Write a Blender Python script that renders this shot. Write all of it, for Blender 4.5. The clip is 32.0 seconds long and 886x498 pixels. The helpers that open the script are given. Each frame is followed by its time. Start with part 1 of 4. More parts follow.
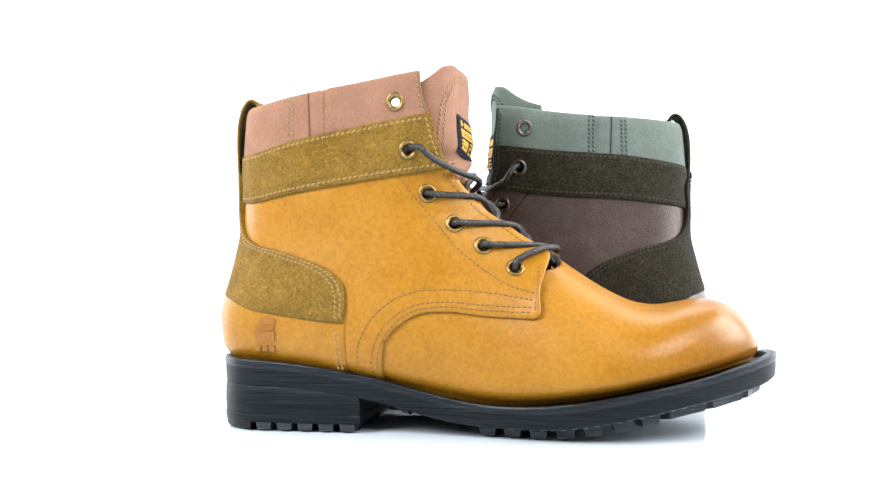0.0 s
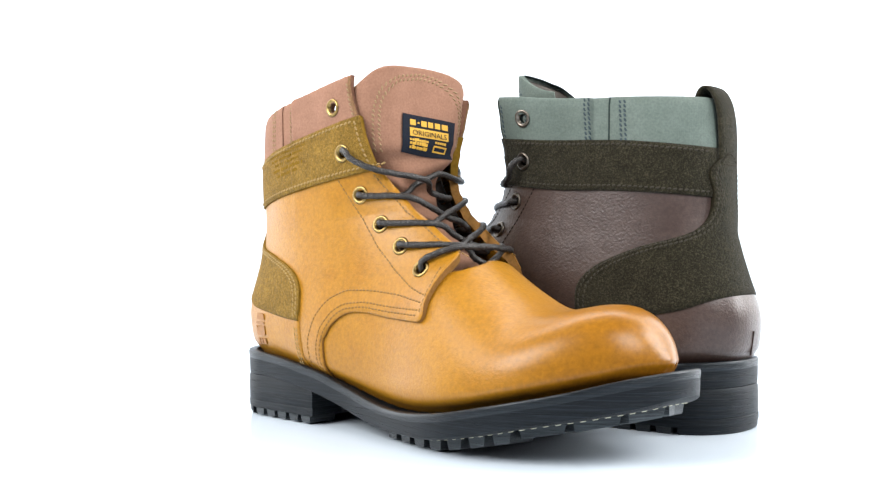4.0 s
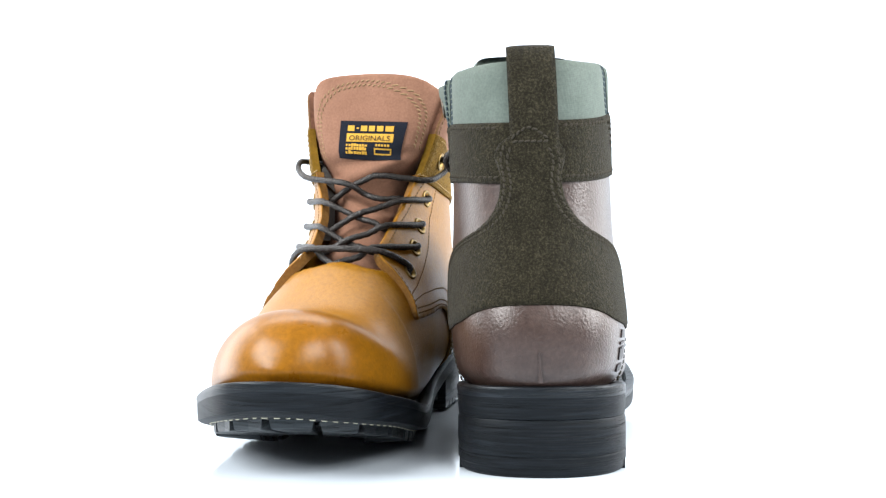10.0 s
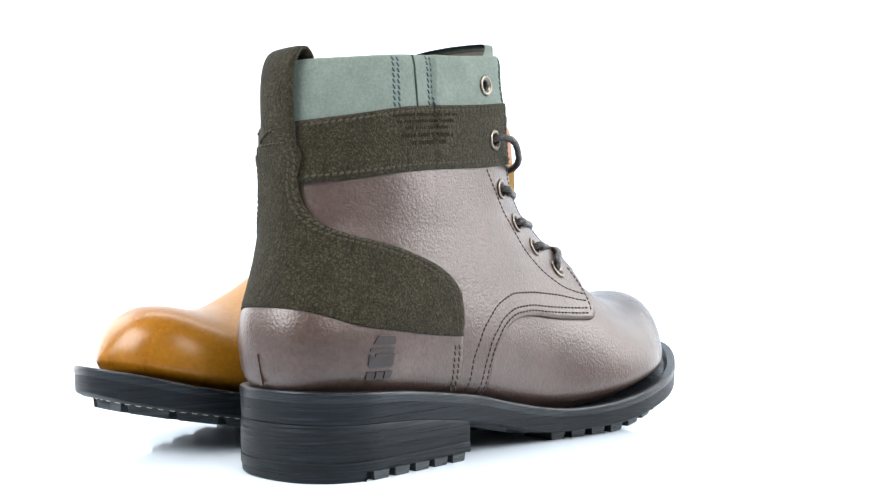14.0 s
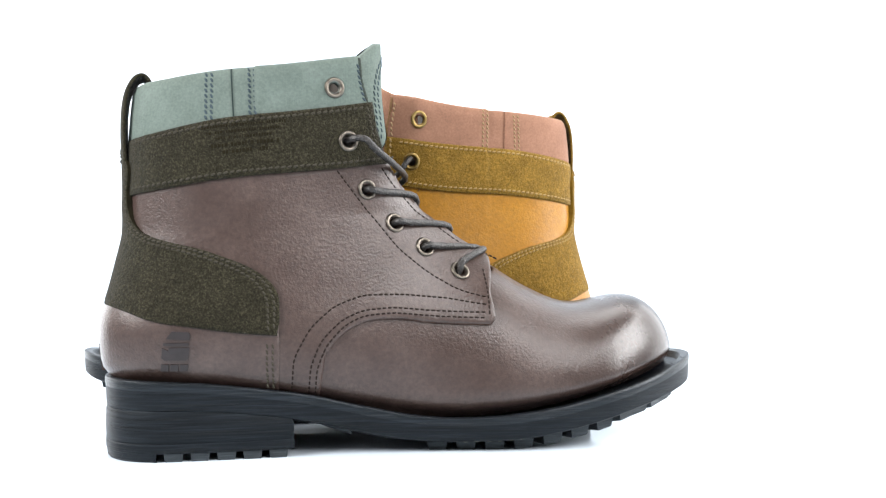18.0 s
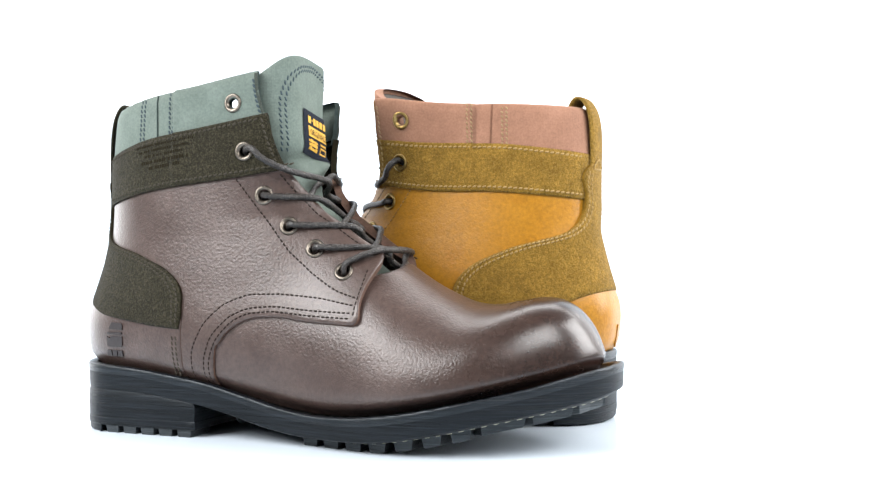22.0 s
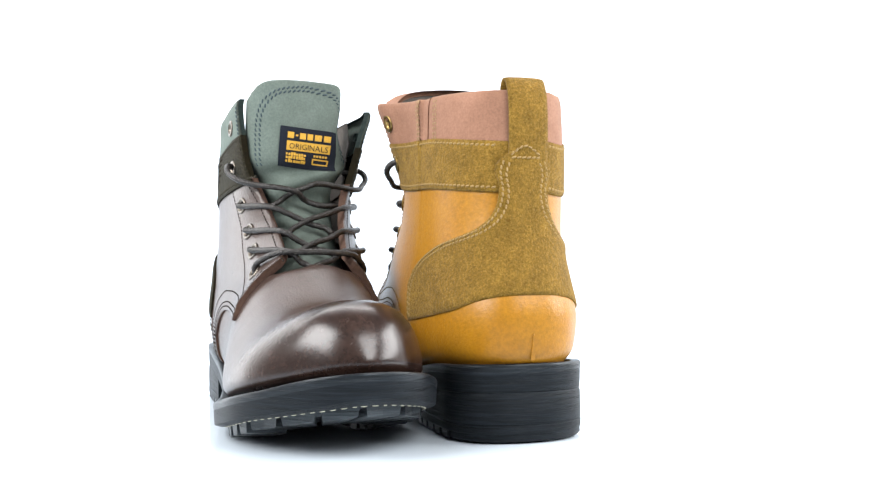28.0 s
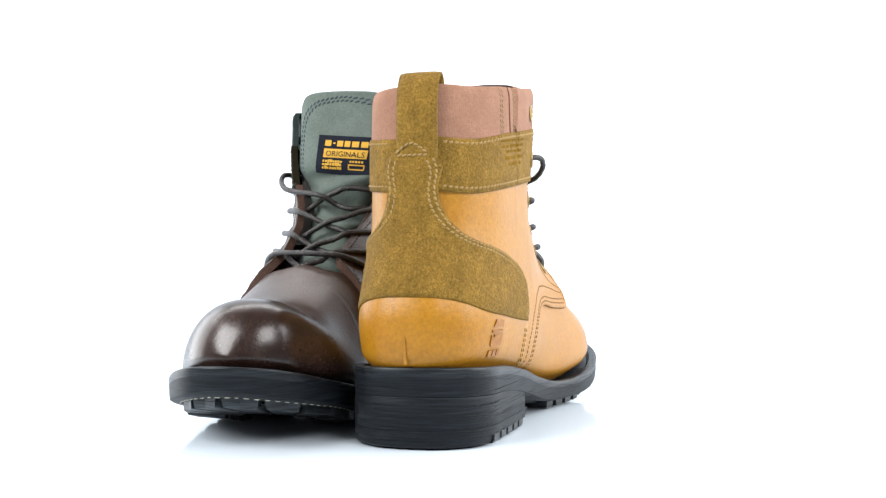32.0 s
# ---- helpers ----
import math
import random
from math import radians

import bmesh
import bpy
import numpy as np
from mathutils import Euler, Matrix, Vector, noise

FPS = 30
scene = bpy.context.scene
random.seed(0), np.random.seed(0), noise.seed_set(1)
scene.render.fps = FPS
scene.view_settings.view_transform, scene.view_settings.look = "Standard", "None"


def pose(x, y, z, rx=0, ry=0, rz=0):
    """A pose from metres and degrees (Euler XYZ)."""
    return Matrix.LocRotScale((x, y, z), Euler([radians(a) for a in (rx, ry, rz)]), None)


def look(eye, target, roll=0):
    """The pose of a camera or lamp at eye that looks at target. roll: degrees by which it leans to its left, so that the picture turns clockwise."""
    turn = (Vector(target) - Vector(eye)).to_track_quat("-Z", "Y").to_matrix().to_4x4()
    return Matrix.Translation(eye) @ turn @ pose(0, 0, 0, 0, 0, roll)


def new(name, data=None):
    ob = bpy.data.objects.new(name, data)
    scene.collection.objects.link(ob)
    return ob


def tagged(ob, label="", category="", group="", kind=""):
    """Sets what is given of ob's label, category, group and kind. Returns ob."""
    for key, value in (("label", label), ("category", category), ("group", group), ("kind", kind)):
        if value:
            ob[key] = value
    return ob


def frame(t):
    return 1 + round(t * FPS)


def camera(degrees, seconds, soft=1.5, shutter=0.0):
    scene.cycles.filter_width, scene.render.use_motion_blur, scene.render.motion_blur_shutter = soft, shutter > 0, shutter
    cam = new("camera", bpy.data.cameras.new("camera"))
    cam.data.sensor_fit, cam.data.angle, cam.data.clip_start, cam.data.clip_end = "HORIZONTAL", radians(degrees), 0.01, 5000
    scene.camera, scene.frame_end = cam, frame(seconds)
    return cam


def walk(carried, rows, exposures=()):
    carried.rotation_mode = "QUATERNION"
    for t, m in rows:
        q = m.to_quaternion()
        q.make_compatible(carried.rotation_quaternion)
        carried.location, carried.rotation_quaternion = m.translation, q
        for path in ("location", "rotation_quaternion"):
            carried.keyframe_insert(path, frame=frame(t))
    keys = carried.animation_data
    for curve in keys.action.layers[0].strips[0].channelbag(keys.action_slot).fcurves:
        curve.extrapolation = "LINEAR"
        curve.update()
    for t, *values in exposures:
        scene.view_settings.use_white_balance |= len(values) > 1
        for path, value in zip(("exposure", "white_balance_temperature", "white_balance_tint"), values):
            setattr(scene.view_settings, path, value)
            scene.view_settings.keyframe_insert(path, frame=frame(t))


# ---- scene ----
# Two boots stand on a slowly turning white table; the camera is on a tripod.
cam = camera(47.64, 32.0, soft=1.3)
EYE = pose(0, -0.5705, 0.0846, 90 + 1.022, 0, -1.215) @ pose(0, 0, 0, 0, 0, -0.545)
walk(cam, [(0.0, EYE), (32.0, EYE)], exposures=[(0.0, 0.10), (3.0, -0.06), (6.0, -0.06), (10.0, 0.02), (13.0, 0.07), (15.5, 0.04), (18.0, 0.07), (20.0, 0.25), (22.0, 0.12), (25.0, 0.06), (28.0, 0.04), (30.0, -0.16), (32.0, -0.18)])

# seconds and degrees of the table's turn
TURN = [(0, -0.00), (0.5, 4.30), (1, 8.60), (1.5, 12.92), (2, 17.25), (2.5, 21.59), (3, 25.98), (3.5, 30.39), (5.5, 48.23), (6, 52.67), (6.5, 57.11), (7, 61.58), (7.5, 66.06), (8, 70.55), (8.5, 75.06), (9, 79.59), (9.5, 84.14), (10, 88.74), (10.5, 93.36), (11, 97.96), (11.5, 102.52), (12, 107.06), (12.5, 111.55), (13, 116.06), (13.5, 120.57), (14, 125.10), (14.5, 129.56), (15, 133.97), (15.5, 138.34), (17.5, 155.86), (18, 160.26), (18.5, 164.66), (19, 169.06), (19.5, 173.43), (20, 177.77), (20.5, 182.07), (21, 186.34), (21.5, 190.55), (22, 194.73), (22.5, 198.86), (23, 202.94), (23.5, 206.99), (24, 211.01), (24.5, 215.01), (25, 218.99), (25.5, 222.98), (27.5, 238.99), (28, 243.00), (28.5, 247.03), (29, 251.09), (29.5, 255.19), (30, 259.35), (30.5, 263.55), (31, 267.76), (31.5, 271.98), (32, 276.20)]
TAN_AT = (-0.1114, -0.0029, 0.0010, -11.09)
BROWN_AT = (0.1772, 0.0425, 0.0, -186.80)

# ---- light: a white photo tent with softboxes ----
world = bpy.data.worlds.new("white_tent")
scene.world = world
world.use_nodes = True
world.node_tree.nodes["Background"].inputs[0].default_value = (0.98, 0.99, 1.0, 1)
world.node_tree.nodes["Background"].inputs[1].default_value = 0.32


def softbox(name, eye, target, wide, high, power, colour=(1, 1, 1)):
    data = bpy.data.lights.new(name, "AREA")
    data.shape, data.size, data.size_y, data.energy, data.color = "RECTANGLE", wide, high, power, colour
    ob = new(name, data)
    ob.matrix_world = look(eye, target)
    return ob


softbox("softbox_left", (-0.85, -0.55, 0.75), (0, 0, 0.08), 0.75, 0.65, 31.0)
softbox("softbox_front", (0.55, -0.85, 0.80), (0, 0, 0.08), 0.55, 0.55, 14.5)
softbox("softbox_right", (1.10, -0.15, 0.60), (0, 0, 0.08), 0.6, 0.8, 26.0)
softbox("softbox_top", (0.0, 0.60, 1.3), (0, 0.05, 0.0), 1.4, 0.8, 7.0)
softbox("side_panel_left", (-0.95, 0.50, 0.42), (0, 0, 0.09), 0.7, 0.9, 9.0)
softbox("side_panel_right", (0.95, 0.50, 0.42), (0, 0, 0.09), 0.7, 0.9, 7.0)
softbox("background_light", (0.0, 0.9, 1.9), (0, 2.1, 0.45), 5.0, 0.4, 120.0)


# ---- materials ----
def material(name):
    m = bpy.data.materials.new(name)
    m.use_nodes = True
    return m, m.node_tree.nodes, m.node_tree.links, m.node_tree.nodes["Principled BSDF"]


def noise_node(nodes, links, scale, detail=4.0, rough=0.6, stretch=None):
    co = nodes.new("ShaderNodeTexCoord")
    n = nodes.new("ShaderNodeTexNoise")
    n.inputs["Scale"].default_value, n.inputs["Detail"].default_value, n.inputs["Roughness"].default_value = scale, detail, rough
    if stretch:
        mp = nodes.new("ShaderNodeMapping")
        mp.inputs["Scale"].default_value = stretch
        links.new(co.outputs["Object"], mp.inputs["Vector"])
        links.new(mp.outputs["Vector"], n.inputs["Vector"])
    else:
        links.new(co.outputs["Object"], n.inputs["Vector"])
    return n


def ramp(nodes, links, source, stops):
    r = nodes.new("ShaderNodeValToRGB")
    e = r.color_ramp.elements
    while len(e) < len(stops):
        e.new(0.5)
    for el, (p, c) in zip(e, stops):
        el.position, el.color = p, (*c, 1)
    links.new(source, r.inputs["Fac"])
    return r


def bump(nodes, links, bsdf, source, strength, distance):
    b = nodes.new("ShaderNodeBump")
    b.inputs["Strength"].default_value, b.inputs["Distance"].default_value = strength, distance
    links.new(source, b.inputs["Height"])
    old = bsdf.inputs["Normal"].links
    if old:
        links.new(old[0].from_socket, b.inputs["Normal"])
    links.new(b.outputs["Normal"], bsdf.inputs["Normal"])


def mixed(nodes, links, fac, a, b, mode="MIX"):
    x = nodes.new("ShaderNodeMix")
    x.data_type, x.blend_type = "RGBA", mode
    for sock, val in ((x.inputs["Factor"], fac), (x.inputs["A"], a), (x.inputs["B"], b)):
        if isinstance(val, tuple):
            sock.default_value = (*val, 1)
        elif isinstance(val, float):
            sock.default_value = val
        else:
            links.new(val, sock)
    return x.outputs["Result"]


def scaled(c, k):
    return tuple(min(1.0, v * k) for v in c)


def leather(name, base, dark, worn, gloss, grain, burnish, spec, smeared):
    """Pull-up leather: cloudy dye, pores, creases and scuffs, a waxed finish and a burnished toe."""
    m, nodes, links, b = material(name)
    cloud = noise_node(nodes, links, 34, 6, 0.68)
    c1 = ramp(nodes, links, cloud.outputs["Fac"], [(0.30, dark), (0.50, base), (0.74, worn)]).outputs["Color"]
    co = nodes.new("ShaderNodeTexCoord")
    sep = nodes.new("ShaderNodeSeparateXYZ")
    links.new(co.outputs["Object"], sep.inputs["Vector"])
    wob = nodes.new("ShaderNodeMath")
    wob.operation = "MULTIPLY_ADD"
    wob.inputs[1].default_value, wob.inputs[2].default_value = 0.05, -0.025
    links.new(cloud.outputs["Fac"], wob.inputs[0])
    add = nodes.new("ShaderNodeMath")
    links.new(sep.outputs["X"], add.inputs[0]), links.new(wob.outputs[0], add.inputs[1])
    toe = nodes.new("ShaderNodeMapRange")
    toe.interpolation_type = "SMOOTHSTEP"
    toe.inputs["From Min"].default_value, toe.inputs["From Max"].default_value = 0.20, 0.275
    links.new(add.outputs[0], toe.inputs["Value"])
    c1 = mixed(nodes, links, toe.outputs["Result"], c1, mixed(nodes, links, 1.0, c1, burnish, "MULTIPLY"))
    smear = noise_node(nodes, links, 95, 5, 0.7, (0.28, 1.3, 1.3))    # polish rubbed in along the toe
    rub = ramp(nodes, links, smear.outputs["Fac"], [(0.34, (1 - 0.4 * smeared, 1 - 0.46 * smeared, 1 - 0.5 * smeared)), (0.54, (1, 1, 1)), (0.70, (1 + 0.2 * smeared,) * 3)]).outputs["Color"]
    c1 = mixed(nodes, links, toe.outputs["Result"], c1, mixed(nodes, links, 1.0, c1, rub, "MULTIPLY"))
    fine = noise_node(nodes, links, 480, 4, 0.65)
    r2 = ramp(nodes, links, fine.outputs["Fac"], [(0.30, scaled((1, 1, 0.99), 0.94 - 1.7 * grain)), (0.70, (1.03 + 0.8 * grain,) * 3)]).outputs["Color"]
    c2 = mixed(nodes, links, 1.0, c1, r2, "MULTIPLY")
    scuff = noise_node(nodes, links, 150, 6, 0.75, (1, 1, 0.35))
    hit = ramp(nodes, links, scuff.outputs["Fac"], [(0.66, (0, 0, 0)), (0.76, (0.55, 0.55, 0.55))]).outputs["Color"]
    links.new(mixed(nodes, links, hit, c2, worn), b.inputs["Base Color"])
    rg = nodes.new("ShaderNodeMapRange")
    rg.inputs["To Min"].default_value, rg.inputs["To Max"].default_value = gloss - 0.10, gloss + 0.12
    links.new(cloud.outputs["Fac"], rg.inputs["Value"])
    polish = nodes.new("ShaderNodeMath")
    polish.operation = "MULTIPLY_ADD"
    polish.inputs[1].default_value = -0.07
    links.new(toe.outputs["Result"], polish.inputs[0]), links.new(rg.outputs["Result"], polish.inputs[2])
    links.new(polish.outputs[0], b.inputs["Roughness"])
    b.inputs["Specular IOR Level"].default_value = spec
    warp = noise_node(nodes, links, 60, 3, 0.6)
    vor = nodes.new("ShaderNodeTexVoronoi")
    vor.feature, vor.inputs["Scale"].default_value = "DISTANCE_TO_EDGE", 850
    vec = mixed(nodes, links, 0.012, co.outputs["Object"], warp.outputs["Color"])
    links.new(vec, vor.inputs["Vector"])
    edge = ramp(nodes, links, vor.outputs["Distance"], [(0.0, (0, 0, 0)), (0.16, (1, 1, 1))]).outputs["Color"]
    calm = nodes.new("ShaderNodeMath")    # the burnished toe is smooth
    calm.operation, calm.inputs[1].default_value = "MULTIPLY", 0.85
    links.new(toe.outputs["Result"], calm.inputs[0])
    flat = (0.5, 0.5, 0.5)
    bump(nodes, links, b, mixed(nodes, links, calm.outputs[0], edge, flat), grain * 0.35, 0.0005)
    pebble = noise_node(nodes, links, 850, 3, 0.55)
    bump(nodes, links, b, mixed(nodes, links, calm.outputs[0], pebble.outputs["Fac"], flat), 0.06 + 1.7 * grain, 0.0008)
    wrinkle = noise_node(nodes, links, 90, 3, 0.5)
    bump(nodes, links, b, mixed(nodes, links, calm.outputs[0], wrinkle.outputs["Fac"], flat), 0.03 + grain * 0.1, 0.0008)
    return m


def suede(name, base, dark, light):
    m, nodes, links, b = material(name)
    nap = noise_node(nodes, links, 1150, 3, 0.75)
    cloud = noise_node(nodes, links, 95, 5, 0.65)
    c1 = ramp(nodes, links, nap.outputs["Fac"], [(0.28, dark), (0.5, base), (0.72, light)]).outputs["Color"]
    c2 = ramp(nodes, links, cloud.outputs["Fac"], [(0.3, (0.74, 0.74, 0.72)), (0.7, (1.18, 1.18, 1.18))]).outputs["Color"]
    tuft = noise_node(nodes, links, 560, 3, 0.65)
    c3 = ramp(nodes, links, tuft.outputs["Fac"], [(0.36, (0.80, 0.80, 0.80)), (0.64, (1.16, 1.16, 1.15))]).outputs["Color"]
    c2 = mixed(nodes, links, 1.0, c2, c3, "MULTIPLY")
    links.new(mixed(nodes, links, 1.0, c1, c2, "MULTIPLY"), b.inputs["Base Color"])
    bump(nodes, links, b, tuft.outputs["Fac"], 0.5, 0.0012)
    b.inputs["Roughness"].default_value = 0.95
    b.inputs["Specular IOR Level"].default_value = 0.06
    b.inputs["Sheen Weight"].default_value = 0.05
    b.inputs["Sheen Roughness"].default_value = 0.5
    bump(nodes, links, b, nap.outputs["Fac"], 0.8, 0.0008)
    return m


def canvas(name, base, dark, light):
    """Waxed cotton: a fine plain weave with faint slubs."""
    m, nodes, links, b = material(name)
    co = nodes.new("ShaderNodeTexCoord")
    waves = []
    for axis in ("X", "Z"):
        w = nodes.new("ShaderNodeTexWave")
        w.bands_direction = axis
        w.inputs["Scale"].default_value, w.inputs["Distortion"].default_value, w.inputs["Detail"].default_value = 400, 1.5, 2
        links.new(co.outputs["Object"], w.inputs["Vector"])
        waves.append(w.outputs["Fac"])
    add = nodes.new("ShaderNodeMath")
    links.new(waves[0], add.inputs[0]), links.new(waves[1], add.inputs[1])
    cloud = noise_node(nodes, links, 60, 5, 0.65)
    c1 = ramp(nodes, links, cloud.outputs["Fac"], [(0.3, dark), (0.5, base), (0.72, light)]).outputs["Color"]
    slub = noise_node(nodes, links, 900, 2, 0.6)
    c2 = ramp(nodes, links, slub.outputs["Fac"], [(0.3, (0.85, 0.85, 0.85)), (0.7, (1.1, 1.1, 1.1))]).outputs["Color"]
    links.new(mixed(nodes, links, 1.0, c1, c2, "MULTIPLY"), b.inputs["Base Color"])
    b.inputs["Roughness"].default_value = 0.85
    b.inputs["Specular IOR Level"].default_value = 0.25
    bump(nodes, links, b, add.outputs[0], 0.12, 0.0002)
    bump(nodes, links, b, cloud.outputs["Fac"], 0.2, 0.002)
    return m


def plain(name, colour, rough, metal=0.0, grain=0.1, scale=300.0, spec=0.5):
    m, nodes, links, b = material(name)
    n = noise_node(nodes, links, scale, 4, 0.6)
    c = ramp(nodes, links, n.outputs["Fac"], [(0.3, scaled(colour, 0.75)), (0.7, scaled(colour, 1.2))]).outputs["Color"]
    links.new(c, b.inputs["Base Color"])
    b.inputs["Roughness"].default_value, b.inputs["Metallic"].default_value = rough, metal
    b.inputs["Specular IOR Level"].default_value = spec
    bump(nodes, links, b, n.outputs["Fac"], grain, 0.0005)
    return m


def rubber(name, colour, rough=0.5, spec=0.15):
    """Black rubber with fine streaks along the edge from buffing."""
    m, nodes, links, b = material(name)
    streak = noise_node(nodes, links, 120, 4, 0.65, (0.30, 0.30, 13.0))
    c = ramp(nodes, links, streak.outputs["Fac"], [(0.3, scaled(colour, 0.5)), (0.5, colour), (0.72, scaled(colour, 3.0))]).outputs["Color"]
    links.new(c, b.inputs["Base Color"])
    b.inputs["Roughness"].default_value = rough
    b.inputs["Specular IOR Level"].default_value = spec
    b.inputs["Specular Tint"].default_value = (0.85, 0.94, 1.0, 1)
    bump(nodes, links, b, streak.outputs["Fac"], 0.25, 0.0004)
    score = noise_node(nodes, links, 75, 5, 0.8, (0.22, 0.22, 30.0))    # thin scored lines
    cut_ = ramp(nodes, links, score.outputs["Fac"], [(0.38, (0, 0, 0)), (0.43, (1, 1, 1))])
    bump(nodes, links, b, cut_.outputs["Color"], 0.9, 0.0008)
    shade = ramp(nodes, links, score.outputs["Fac"], [(0.38, (0.35, 0.35, 0.35)), (0.43, (1, 1, 1)), (0.66, (1, 1, 1)), (0.74, (2.2, 2.2, 2.2))]).outputs["Color"]
    links.new(mixed(nodes, links, 1.0, c, shade, "MULTIPLY"), b.inputs["Base Color"])
    return m


def braid(name, dark, fleck):
    """Waxed braided cord: small crossing plaits with paler flecks."""
    m, nodes, links, b = material(name)
    vor = nodes.new("ShaderNodeTexVoronoi")
    vor.inputs["Scale"].default_value = 1150
    co = nodes.new("ShaderNodeTexCoord")
    links.new(co.outputs["Object"], vor.inputs["Vector"])
    n = noise_node(nodes, links, 700, 3, 0.7)
    c = ramp(nodes, links, n.outputs["Fac"], [(0.45, dark), (0.60, scaled(dark, 2.2)), (0.74, fleck)]).outputs["Color"]
    links.new(c, b.inputs["Base Color"])
    b.inputs["Roughness"].default_value, b.inputs["Specular IOR Level"].default_value = 0.42, 0.38
    bump(nodes, links, b, vor.outputs["Distance"], 0.5, 0.0007)
    return m


def white_floor():
    m, nodes, links, b = material("white_acrylic")
    n = noise_node(nodes, links, 8, 3, 0.5)
    c = ramp(nodes, links, n.outputs["Fac"], [(0.3, (0.575, 0.642, 0.71)), (0.7, (0.595, 0.66, 0.725))]).outputs["Color"]
    links.new(c, b.inputs["Base Color"])
    b.inputs["Roughness"].default_value = 0.09
    b.inputs["Specular IOR Level"].default_value = 0.5
    return m


WHITE = white_floor()
RUBBER = rubber("black_rubber", (0.0040, 0.0050, 0.0065))
WELT_RUBBER = rubber("polished_rubber", (0.0042, 0.0052, 0.0068), 0.36, 0.25)
# paler copy of the rubber: floor bounce light put into the tread's colour
TREAD_FLOOR_LIT = rubber("floor_lit_tread_rubber", (0.016, 0.0185, 0.0205), 0.45, 0.35)
LACE = braid("waxed_cord", (0.0085, 0.0070, 0.0062), (0.075, 0.068, 0.060))
THREAD_DARK = plain("dark_thread", (0.017, 0.0125, 0.0105), 0.9, 0, 0.3, 1500, 0.1)
THREAD_OLIVE = plain("olive_thread", (0.036, 0.032, 0.024), 0.9, 0, 0.3, 1500, 0.1)
THREAD_TAN = plain("tan_thread", (0.235, 0.155, 0.060), 0.8, 0, 0.3, 1500, 0.2)
THREAD_BROWN = plain("tobacco_thread", (0.170, 0.094, 0.032), 0.8, 0, 0.3, 1500, 0.2)
THREAD_SAND = plain("sand_thread", (0.205, 0.132, 0.070), 0.8, 0, 0.3, 1500, 0.2)
THREAD_GREY = plain("slate_thread", (0.036, 0.050, 0.058), 0.9, 0, 0.3, 1500, 0.1)
THREAD_CREAM = plain("cream_thread", (0.50, 0.48, 0.36), 0.7, 0, 0.3, 1500)
BRASS = plain("brushed_brass", (0.22, 0.15, 0.055), 0.38, 1.0, 0.05, 900)
NICKEL = plain("antique_nickel", (0.12, 0.105, 0.088), 0.36, 1.0, 0.05, 900)
LABEL_NAVY = plain("navy_woven_label", (0.010, 0.012, 0.018), 0.9, 0, 0.5, 1800, 0.08)
LABEL_GOLD = plain("gold_woven_thread", (0.45, 0.25, 0.018), 0.8, 0, 0.5, 1800)
LINING = plain("dark_lining", (0.05, 0.042, 0.035), 0.9, 0, 0.3, 400)

TAN = dict(
    word="tan",
    leather=leather("tan_leather", (0.262, 0.1145, 0.0062), (0.240, 0.1000, 0.0050), (0.280, 0.126, 0.010), 0.36, 0.10, (0.76, 0.69, 0.58), 0.25, 0.35),
    suede=suede("ochre_suede", (0.150, 0.086, 0.0150), (0.098, 0.053, 0.0075), (0.215, 0.132, 0.030)),
    canvas=canvas("rose_canvas", (0.190, 0.096, 0.060), (0.165, 0.082, 0.051), (0.22, 0.113, 0.073)),
    thread=THREAD_BROWN, edging=THREAD_TAN, seam=THREAD_SAND, bound=plain("rose_raw_edge", (0.150, 0.084, 0.042), 0.9, 0, 0.5, 900, 0.1), metal=BRASS, fold=plain("rose_fold_shade_and_edge", (0.125, 0.060, 0.038), 0.9, spec=0.1),
    raw=plain("tan_cut_edge", (0.17, 0.080, 0.018), 0.85, 0, 0.4, 700, 0.2),
    mark=plain("pressed_tan", (0.205, 0.080, 0.008), 0.5, spec=0.3), press=plain("pressed_ochre", (0.140, 0.078, 0.0105), 0.9, spec=0.05))
BROWN = dict(
    word="dark brown",
    leather=leather("brown_leather", (0.0440, 0.0278, 0.0232), (0.0345, 0.0207, 0.0167), (0.062, 0.042, 0.0360), 0.31, 0.15, (0.46, 0.385, 0.35), 0.38, 1.0),
    suede=suede("olive_suede", (0.0160, 0.0140, 0.0082), (0.0055, 0.0048, 0.0030), (0.046, 0.041, 0.026)),
    canvas=canvas("sage_canvas", (0.082, 0.103, 0.089), (0.071, 0.090, 0.078), (0.096, 0.118, 0.103)),
    thread=THREAD_DARK, edging=THREAD_OLIVE, seam=THREAD_GREY, bound=plain("sage_raw_edge", (0.034, 0.040, 0.034), 0.9, 0, 0.5, 900, 0.1), metal=NICKEL, fold=plain("sage_fold_shade_and_edge", (0.020, 0.028, 0.026), 0.9, spec=0.1),
    raw=plain("brown_cut_edge", (0.075, 0.042, 0.030), 0.85, 0, 0.4, 700, 0.2),
    mark=plain("pressed_brown", (0.017, 0.013, 0.0135), 0.5, spec=0.3), press=plain("pressed_olive", (0.0115, 0.0095, 0.0052), 0.9, spec=0.05))


# ---- the setting: one white sweep, floor and backdrop in one sheet ----
def sheet(name, verts, faces, mat, smooth=True):
    me = bpy.data.meshes.new(name)
    me.from_pydata([tuple(v) for v in verts], [], [tuple(f) for f in faces])
    me.materials.append(mat)
    if smooth:
        me.polygons.foreach_set("use_smooth", [True] * len(me.polygons))
    me.update()
    return me


